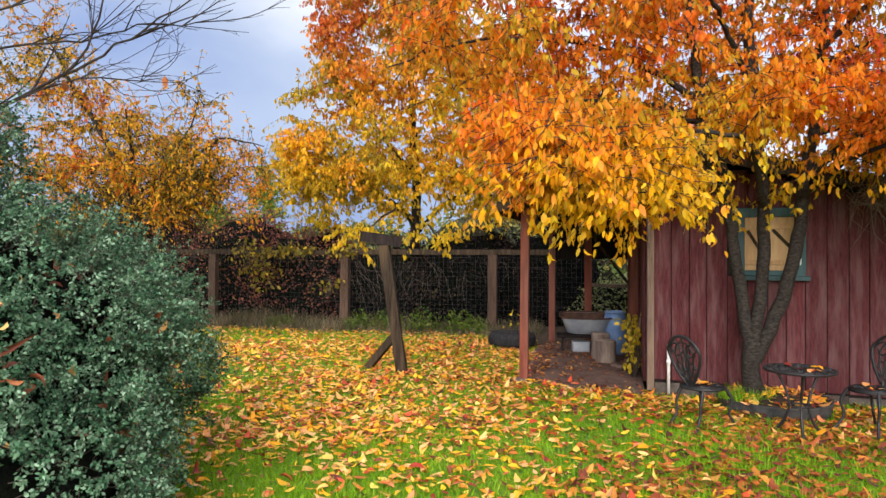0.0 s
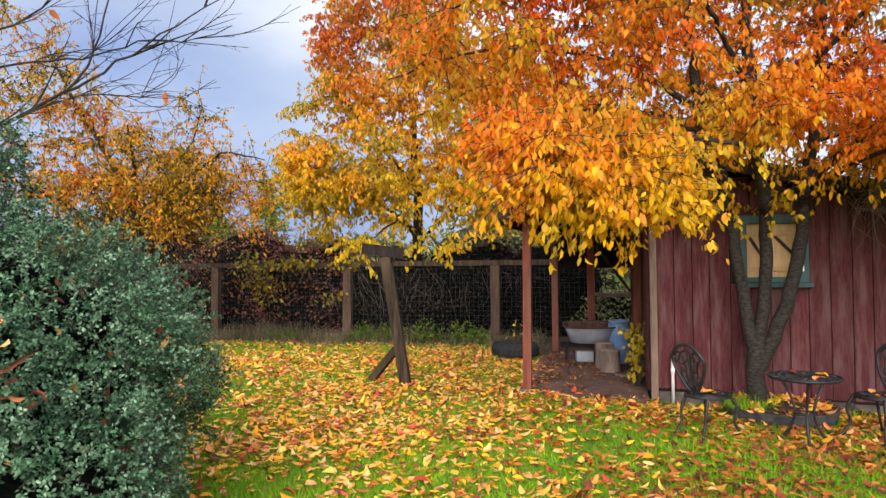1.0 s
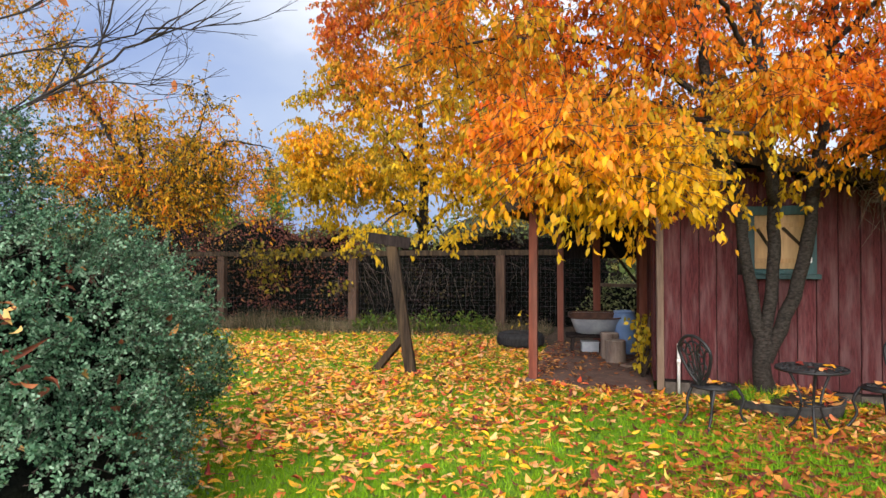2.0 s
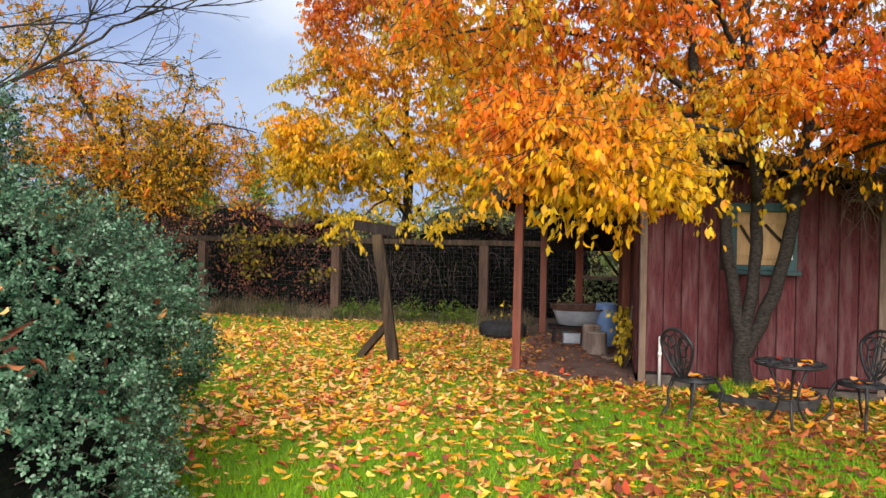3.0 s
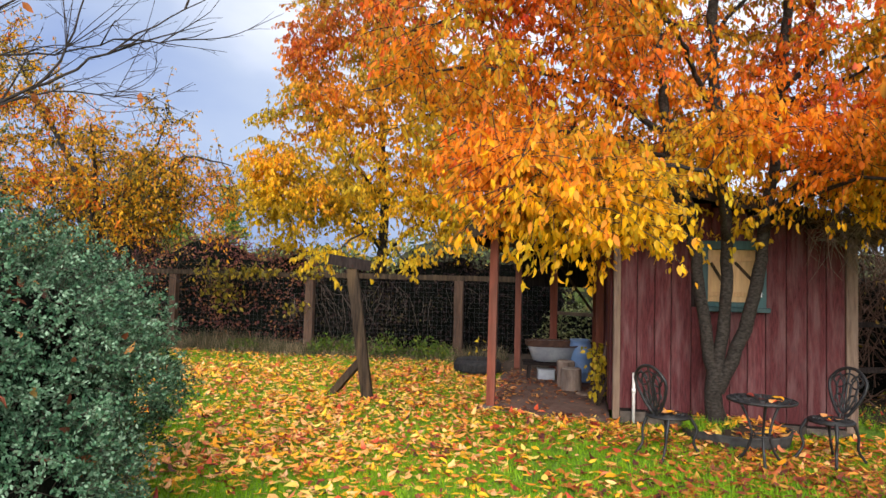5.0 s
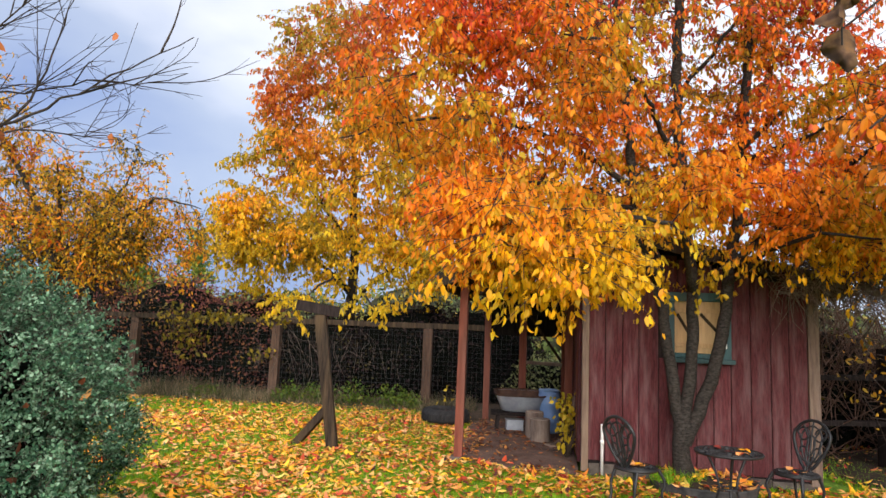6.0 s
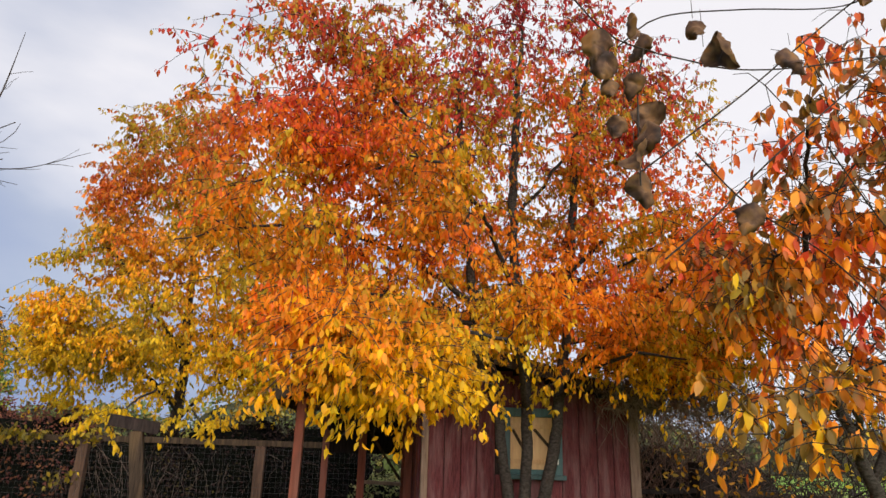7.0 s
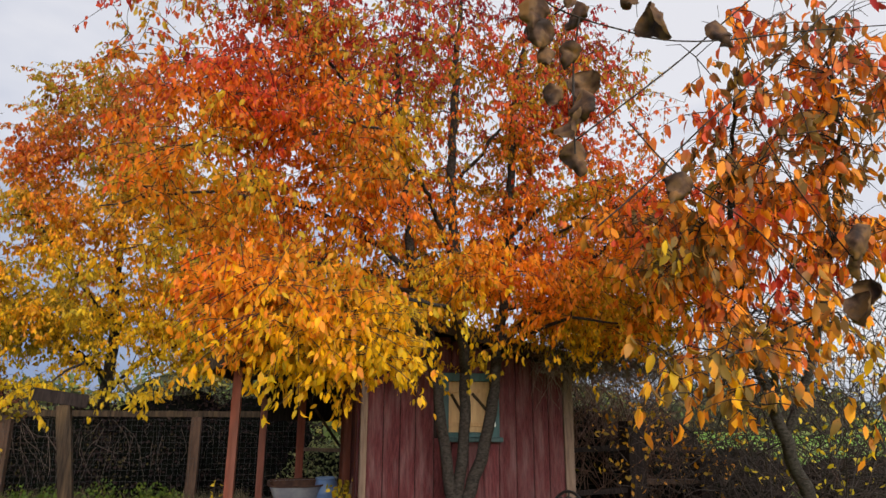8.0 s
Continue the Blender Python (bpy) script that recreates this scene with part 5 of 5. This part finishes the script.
# ---- the wild hedgerow behind the fence ----
def bush(name, label, centre, blobs, n, mat, size, seed, core=True, twigs=0, shape="chip", depth=.16, category="shrub", kind="", hang=.3, inner=None):
    rng = np.random.default_rng(seed)
    c0 = np.array((*centre, 0.0))
    top = empty(name, pose(*c0), label, category, kind=kind)
    # by default the core's near-black colour stands for shade between the leaves
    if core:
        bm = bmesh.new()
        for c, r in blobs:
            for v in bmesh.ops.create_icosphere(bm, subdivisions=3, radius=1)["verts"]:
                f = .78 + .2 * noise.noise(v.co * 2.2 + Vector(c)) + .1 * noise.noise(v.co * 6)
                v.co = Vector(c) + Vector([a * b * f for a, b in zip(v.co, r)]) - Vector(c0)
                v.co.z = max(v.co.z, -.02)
        part("inner_growth", bm, inner or M_SHADE_CORE, top)
    P, N = shell(rng, blobs, n, depth, .22)
    if twigs:
        tb = Tubes()
        for k in rng.integers(0, len(P), twigs):
            w_ = unit(N[k] * .5 + rng.normal(0, .6, 3) + (0, 0, .4)) * rng.uniform(.3, .9)
            tb.add(smooth_line([P[k] - c0 - w_ * .7, P[k] - c0 + rng.normal(0, .04, 3), P[k] - c0 + w_ * .6 + (0, 0, -.1)], .12), [.006, .002], 4)
        tagged(under(new("stem_tangle", tb.mesh("stem_tangle", M_GREYTWIG)), top), kind="stuff")
    D = rng.normal(0, 1, P.shape) + (0, 0, -hang)
    tagged(under(new("foliage", scatter("foliage", mat, P - c0, D, N + rng.normal(0, .6, P.shape), rng.uniform(size * .7, size * 1.3, len(P)), shape)), top), kind="stuff")
    return top


for i, (x, y, rx, hz, mat, lab) in enumerate((
        (-10.5, 17.6, 2.0, 1.5, M_SHRUB, "dark green overgrown shrub behind the fence"), (-7.6, 16.9, 1.8, 1.75, M_REDSHRUB, "purple brown shrub behind the fence"),
        (-5.2, 16.6, 1.7, 1.65, M_REDSHRUB, "purple brown shrub behind the fence"), (-3.4, 16.1, 1.5, 1.45, M_REDSHRUB, "purple brown shrub behind the fence"), (-1.4, 15.9, 1.6, 1.2, M_SHADED_BRAMBLE, "tangled bramble behind the fence, coloured near-black for shade"),
        (.6, 15.5, 1.6, 1.45, M_SHADED_BRAMBLE, "tangled bramble behind the fence, coloured near-black for shade"), (2.4, 15.2, 1.5, 1.5, M_SHADED_BRAMBLE, "tangled bramble behind the fence, coloured near-black for shade"), (4.2, 14.8, 1.5, .75, M_PALE, "pale leaved shrub behind the lean-to"),
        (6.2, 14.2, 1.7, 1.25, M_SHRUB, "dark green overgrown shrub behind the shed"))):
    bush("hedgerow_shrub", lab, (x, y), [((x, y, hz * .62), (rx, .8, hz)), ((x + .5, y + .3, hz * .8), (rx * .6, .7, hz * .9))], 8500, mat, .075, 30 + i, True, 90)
for x, y, h_, r, lab in ((-6.9, 25, 5.0, 1.45, "young green conifer beyond the hedgerow"), (-9.5, 27, 4.2, 1.3, "young green conifer beyond the hedgerow")):
    rng = np.random.default_rng(int(h_ * 10))
    con = empty("conifer", pose(x, y, 0), lab, "tree")
    tb = Tubes()
    tb.add(np.array([(0, 0, 0), (.02, 0, h_ * .5), (0, 0, h_)]), [.12, .07, .012], 8)
    P, D = [], []
    for k in range(150):
        f = rng.random() ** .8
        z, a0 = .5 + f * (h_ - .7), rng.uniform(0, 6.28)
        L = r * (1 - f) * rng.uniform(.7, 1.15) + .12
        tip = np.array((L * math.cos(a0), L * math.sin(a0), z - .05 * L + .12))
        ln = smooth_line([(0, 0, z), tip * (.6, .6, 1) + (0, 0, -.03), tip], .12)
        tb.add(ln, [.012, .004], 4)
        for p in ln[1:]:
            P.append(p + rng.normal(0, .07, (12, 3))), D.append(rng.normal(0, .8, (12, 3)) + unit(tip - (0, 0, z)))
    under(new("trunk", tb.mesh("trunk", M_TWIG)), con)
    P, D = np.concatenate(P), np.concatenate(D)
    under(new("crown", scatter("crown", M_CONIFER, P, D, rng.normal(0, 1, P.shape), rng.uniform(.10, .2, len(P)), "chip", .6)), con)

# hanging yellow shoots of the hedgerow over the rail
for i, (x, y, z) in enumerate(((-4.5, 14.9, 1.62), (-4.1, 14.95, 1.25), (-3.8, 14.85, 1.72), (-3.3, 14.8, 1.75), (-2.6, 14.62, .95), (-2.2, 14.65, 1.75))):
    bush("hanging_vine", "yellow leaved vine hanging through the fence", (x, y), [((x, y, z), (.42, .18, .45) if i < 2 else (.5, .16, .16))], 95 if i != 4 else 40, M_OLIVE, .11, 60 + i, False, 14, "leaf", .35, "vine", hang=1.2)

bm = bmesh.new()
rows_ = []
for i in range(60):
    s_ = -10.5 + 17.5 * i / 59
    front = -.55 + .25 * noise.noise((s_ * .8, 0, 5)) - (1.1 if s_ > 4.2 else 0)
    rows_.append([bm.verts.new((-2.23 + .97 * s_ + .242 * t_, 14.76 - .242 * s_ + .97 * t_, z_)) for t_, z_ in ((front, -.03), (front + .12, .032), (1.0, .036), (3.4, .03))])
for a, b in zip(rows_, rows_[1:]):
    for k in range(3):
        bm.faces.new((a[k], b[k], b[k + 1], a[k + 1]))
me = bpy.data.meshes.new("soil_bed")
bmesh.ops.recalc_face_normals(bm, faces=bm.faces)
bm.to_mesh(me)
bm.free()
me.materials.append(M_SOIL)
xs_, ys_ = np.meshgrid(np.linspace(5.5, 15, 20), np.linspace(5.8, 10.4, 14))
zs_ = .03 + .03 * np.sin(2.3 * xs_) * np.sin(1.9 * ys_) - .09 * ((np.abs(xs_ - 10.25) > 4.7) | (np.abs(ys_ - 8.1) > 2.2))
ij = np.arange(280).reshape(14, 20)
tagged(new("soil_bed", np_mesh("soil_bed", np.stack([xs_, ys_, zs_], -1).reshape(-1, 3), [np.stack([ij[:-1, :-1], ij[:-1, 1:], ij[1:, 1:], ij[1:, :-1]], -1).reshape(-1, 4)], M_SOIL, True)), "dark leaf mould under the bare thicket", "soil", kind="structure")
tagged(new("soil_bed", me), "dark leaf mould under the fence and hedgerow", "soil", kind="structure")

thicket("hanging_vine", "dry grey vine strands hanging on the wire fence", (-2.6, 14.35, 1.0), (1.6, 14.6, 1.62), 38, 76, (0, 0, -1.6), (.004, .0015), (.3, 1.0), M_THATCH)

# tall dry grass and weeds along the fence
rng = np.random.default_rng(23)
n = 26000
s = rng.uniform(-7.5, 4.4, n)
t = -.05 - np.abs(rng.normal(0, .42, n)) + .15
P = np.stack([-2.23 + .97 * s + .242 * t, 14.76 - .242 * s + .97 * t, np.full(n, -.02)], 1)
hgt = rng.uniform(.08, .5, n) * rng.uniform(.4, 1.1, n) * np.clip(1.15 + t * .8, .25, 1) * (.6 + .8 * np.array([noise.noise(Vector((a * .7, 3.3, 0))) + .5 for a in s]).clip(.1, 1))
D = rng.normal(0, .32, (n, 3)) + (0, 0, 1)
tagged(new("tall_grass", scatter("tall_grass", M_STRAW, P, D, rng.normal(0, 1, (n, 3)) * (1, 1, .1), hgt, "blade", .012 / np.maximum(hgt, .05))), "tall dry brown grass along the fence", "grass", kind="stuff")

# green weeds at the foot of the fence
for i, (s_, rr, hh) in enumerate(((-3.9, .5, .22), (.5, .35, .30), (1.1, .4, .34), (1.9, .5, .36), (2.7, .45, .34), (3.1, .3, .25), (-1.4, .4, .2))):
    wx, wy = -2.23 + .97 * s_ - .08, 14.76 - .242 * s_ - .34
    bush("weed_clump", "low green weeds at the foot of the fence", (wx, wy), [((wx, wy, hh * .4), (rr, .22, hh))], 420, M_WEED, .07, 120 + i, False, 0, "chip", .4, "weeds", hang=-.6)

# ---- lawn: grass and fallen leaves ----
n = 190000
y = 3.0 + 12.2 * rng.random(n) ** 1.5
x = (rng.random(n) * 1.5 - .68) * (y + 1.0)
su, sv = (x - 2.5) * .968 - (y - 8.1) * .25, (x - 2.5) * .25 + (y - 8.1) * .968
ok = ~((su > -1.66 + .08 * np.sin(5 * y)) & (su < .1) & (sv > -.16 + .08 * np.sin(7 * x))) & (y < 15.2 - .25 * (x + 2.2)) & ~((y > 8.0 - .25 * (x - 2.5)) & (x > 2.6) & (x < 5.6))
x, y = x[ok], y[ok]
n = len(x)
P = np.stack([x, y, rise(x, y) - .004], 1)
D = rng.normal(0, .42, (n, 3)) + (0, 0, 1)
hgt = rng.uniform(.035, .095, n)
tagged(new("grass", scatter("grass", M_GRASS, P, D, rng.normal(0, 1, (n, 3)) * (1, 1, .1), hgt, "blade", (.0055 + .0008 * y) / hgt)), "short bright green lawn grass", "grass", kind="stuff")


def fallen(name, label, x, y, z, size, seed, tilt=.22, mat=None):
    rng = np.random.default_rng(seed)
    n = len(x)
    a0 = rng.uniform(0, 6.28, n)
    along = np.stack([np.cos(a0), np.sin(a0), rng.normal(0, .7 * tilt, n)], 1)
    up = np.stack([rng.normal(0, tilt, n), rng.normal(0, tilt, n), np.where(rng.random(n) < .5, 1.0, -1.0)], 1)
    return tagged(new(name, scatter(name, mat or M_FALLEN, np.stack([x, y, z], 1), along, up, rng.uniform(size * .5, size * 1.3, n), "leaf", rng.uniform(.65, 1.25, n), 1.1)), label, "leaves", kind="stuff")


n = 74000
y = 3.0 + 11.8 * rng.random(n)
x = (rng.random(n) * 1.5 - .66) * (y + 1.2)
thick = np.array([noise.noise(Vector((a * .55, b * .55, 2.0))) for a, b in zip(x, y)])
want = np.clip(.16 + .10 * (y < 4.9) + .08 * (y - 4.2) + .14 * (y > 6.2) * (x < 1.6) + .75 * thick + .12 * (x > .5) * (y < 6.5) + .25 * np.exp(-((x - 3.2) ** 2 + (y - 6.9) ** 2) / 3), .10, .95) * np.where(y > 12.6, .55, 1)
su, sv = (x - 2.5) * .968 - (y - 8.1) * .25, (x - 2.5) * .25 + (y - 8.1) * .968
ok = (rng.random(n) < want) & ~((su > -1.50 + .10 * np.sin(5 * y) + rng.normal(0, .10, n)) & (su < .1) & (sv > -.02 + .1 * np.sin(7 * x) + rng.normal(0, .10, n))) & (y < 14.7 - .25 * (x + 2.2)) & ~((y > 7.95 - .25 * (x - 2.5)) & (x > 2.55) & (x < 5.6))
ok &= ~(np.hypot(x - 3.62, y - 7.20) < .57)
x, y = x[ok], y[ok]
# under the cherry most leaves get the brown colour with shade in it
worn = (np.exp(-((x - 2.9) / 2.4) ** 2 - ((y - 5.2) / 2.2) ** 2) > .25 + .7 * rng.random(len(x))) | (rng.random(len(x)) < .07)
fallen("worn_shaded_leaves", "brown and dark red leaves round the bistro set, darkened for tree shade", x[worn], y[worn], rise(x[worn], y[worn]) + rng.uniform(.012, .05, worn.sum()), .10, 12, mat=M_WORN_SHADED)
x, y = x[~worn], y[~worn]
fallen("fallen_leaves", "yellow orange and red cherry leaves strewn over the lawn", x, y, rise(x, y) + rng.uniform(.012, .055, len(x)), .104, 2)
n = 42000
x, y = rng.uniform(-10, 13, n), rng.uniform(-9, 14.5, n)
far = np.minimum(np.hypot(x - 2.4, y - 6.6), np.hypot(x + .8, y - 11.0))
ok = (rng.random(n) < .06 + .9 * np.exp(-(far / 5.2) ** 2)) & ((y < 3.0) | (x < -.66 * (y + 1.2)) | (x > .84 * (y + 1.2))) & (y < 14.7 - .25 * (x + 2.2))
ok &= ~((y > 7.95 - .25 * (x - 2.5)) & (x > .9) & (x < 5.6))
x, y = x[ok], y[ok]
fallen("fallen_leaves", "scattered autumn leaves on the open lawn", x, y, rise(x, y) + rng.uniform(.008, .03, len(x)), .10, 14)
a0, r0 = rng.uniform(0, 6.28, 330), .64 * np.sqrt(rng.random(330))
fallen("leaf_litter", "fallen leaves heaped in the planter ring", 3.62 + .85 * r0 * np.cos(a0), 7.20 + .85 * r0 * np.sin(a0), .20 - .12 * r0 + rng.uniform(-.01, .03, 330), .10, 4)
uu, vv = rng.uniform(-1.6, -.1, 1000), rng.uniform(-.1, 3.9, 1000)
pts = np.array([at_shed(a, b, .03) for a, b in zip(uu, vv) if rng.random() < .25 + .3 * b + .6 * (a < -1.3)])
fallen("dirt_litter", "brown and rust red leaves lying on the dirt floor", pts[:, 0], pts[:, 1], pts[:, 2] + .03, .068, 6, .25, M_DEAD)
a0, r0 = rng.uniform(0, 6.28, 8), .2 * np.sqrt(rng.random(8))
fallen("table_leaves", "few yellow leaves lying on the bistro table", 3.29 + r0 * np.cos(a0), 6.06 + r0 * np.sin(a0), np.full(8, .655), .085, 7, .15)
a0, r0 = rng.uniform(0, 6.28, 14), .15 * np.sqrt(rng.random(14))
fallen("chair_leaves", "orange leaves lying on the chair seat", 2.56 + r0 * np.cos(a0), 6.47 + r0 * np.sin(a0), np.full(14, .43), .10, 8, .25)
a0, r0 = rng.uniform(0, 6.28, 6), .13 * np.sqrt(rng.random(6))
fallen("chair_leaves", "yellow leaves lying on the chair seat", 4.12 + r0 * np.cos(a0), 6.30 + r0 * np.sin(a0), np.full(6, .43), .09, 9, .2)
n = 700
a0, r0 = rng.uniform(0, 6.28, n), .5 * np.sqrt(rng.random(n))
P = np.stack([3.3 + .6 * r0 * np.cos(a0), 7.14 + r0 * .5 * np.sin(a0), np.full(n, .13)], 1)
tagged(new("planter_grass", scatter("planter_grass", M_GRASS, P, rng.normal(0, .5, (n, 3)) + (0, 0, 1), rng.normal(0, 1, (n, 3)), rng.uniform(.06, .16, n), "blade", .06)), "tuft of green grass in the planter ring", "grass", kind="stuff")

# ---- right of the shed: dark posts and rails, a bare thicket, fields ----
rf = empty("rail_fence", pose(0, 0, 0), "dark timber post and rail fence beside the shed", "fence")
for x, y, h_, wd in ((6.98, 8.5, 1.62, .30), (8.25, 8.4, 1.12, .24), (10.6, 8.2, .95, .2), (13.4, 8.0, .9, .2)):
    part("post", beam((x, y, -.05), (x + .03, y, h_), wd, wd * .8, .015, rough=.006), M_DARKWOOD, rf, "dark weathered square post")
for p, q in (((5.85, 8.55, 1.2), (7.1, 8.5, 1.24)), ((7.1, 8.5, 1.22), (8.3, 8.4, 1.18)), ((7.1, 8.5, .72), (8.3, 8.4, .70)), ((8.2, 8.35, 1.05), (10.6, 8.15, .85)), ((8.2, 8.35, 1.0), (9.9, 7.9, .35)), ((10.6, 8.15, .85), (13.4, 8.0, .7)), ((5.85, 8.55, .6), (7.1, 8.5, .62))):
    part("rail", beam(p, q, .07, .11, .006, rough=.006), M_FENCEWOOD if p[0] == 7.1 else M_DARKWOOD, rf)


thicket("bare_thicket", "tangled bare brown stems beside the shed", (5.7, 8.75, 0), (8.4, 9.7, 2.4), 460, 71, (0, 0, 1.1), (.010, .003), (.7, 1.9), M_BROWNSTEM)
thicket("bare_thicket", "tangled bare dark stems behind the rail fence", (7.4, 5.6, 0), (11.5, 8.6, 1.6), 420, 72, length=(.7, 2.2))
thicket("dry_thatch", "dry grey stems matted over the shed eaves", (4.4, 6.7, 2.2), (6.3, 7.25, 2.75), 900, 73, (.8, -.1, -.15), (.005, .0018), (.2, .5), M_THATCH)
thicket("bare_thicket", "tall bare dark stems near the leaning cherry", (6.3, 4.6, .4), (9.5, 7.0, 3.2), 320, 74, (-.1, 0, .8), (.009, .002), (.9, 2.2), M_TWIG)
bush("thicket_shrub", "dark shrub with few yellow leaves beside the shed", (6.7, 9.9), [((6.7, 9.9, .9), (1.3, .7, 1.3)), ((8.2, 10.2, .6), (1.1, .7, .9))], 2600, M_SHADED_BRAMBLE, .075, 81, True, 140)
bush("thicket_shrub", "tall dark shrub behind the rail fence", (9.0, 11.6), [((7.6, 11.4, .95), (1.5, .8, 1.35)), ((9.8, 11.4, .8), (1.7, .8, 1.15))], 3400, M_SHADED_BRAMBLE, .085, 85, True, 160)
bush("russet_shrub", "sparse russet and yellow bush by the rail fence", (7.0, 8.0), [((6.5, 7.9, 1.5), (.7, .5, .9)), ((7.7, 7.7, 1.3), (.8, .5, .9)), ((6.4, 7.6, 2.5), (.9, .5, .5))], 430, M_RUSSET, .085, 82, False, 110, "leaf", .35, hang=1.0)
bush("yellow_shrub", "sparse yellow leaved bush near the leaning cherry", (7.4, 5.6), [((7.2, 5.4, 1.6), (1.2, .7, 1.3))], 240, M_VINE, .075, 83, False, 60, "leaf", .35, hang=1.0)

bush("thicket_shrub", "dense dark shrub behind the rail fence", (10.2, 9.6), [((10.2, 9.6, .5), (1.8, .7, .75)), ((13.5, 9.4, .4), (2.0, .8, .65))], 2600, M_SHADED_BRAMBLE, .075, 84, True, 160)
thicket("bare_thicket", "tall bare dark stems behind the rail fence", (7.2, 6.6, 0), (13.5, 8.2, 2.0), 460, 75, (-.1, 0, .6), (.008, .002), (.8, 2.2), M_TWIG)

# far trees and hills on the horizon
for i, (x, y, rx, hz) in enumerate(((-30, 60, 12, 3.6), (-12, 70, 10, 3.2), (8, 75, 12, 5), (26, 80, 14, 4.5), (70, 60, 20, 4.0), (95, 30, 16, 3.5), (60, 95, 22, 5), (-45, 40, 10, 6), (14, 40, 8, 4.0), (-16, 36, 6, 2.8))):
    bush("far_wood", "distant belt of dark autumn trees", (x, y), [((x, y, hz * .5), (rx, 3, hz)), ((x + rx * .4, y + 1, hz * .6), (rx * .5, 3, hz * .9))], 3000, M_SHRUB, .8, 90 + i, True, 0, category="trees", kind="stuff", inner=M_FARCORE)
bm = bmesh.new()
pr = []
for i in range(120):
    a0 = 2 * math.pi * i / 120
    hh = 22 + 16 * noise.noise((2 * math.cos(a0), 2 * math.sin(a0), 4))
    pr.append((bm.verts.new((780 * math.cos(a0), 780 * math.sin(a0), -3)), bm.verts.new((820 * math.cos(a0), 820 * math.sin(a0), max(6, hh)))))
for i in range(120):
    a, b = pr[i], pr[(i + 1) % 120]
    bm.faces.new((a[0], b[0], b[1], a[1]))
me = bpy.data.meshes.new("backdrop")
bm.to_mesh(me)
me.materials.append(surface("far_hills", (.10, .14, .16), (.16, .2, .22), .02, bump=0))
tagged(new("backdrop", me), "low blue grey hills on the horizon", "hills", kind="structure")
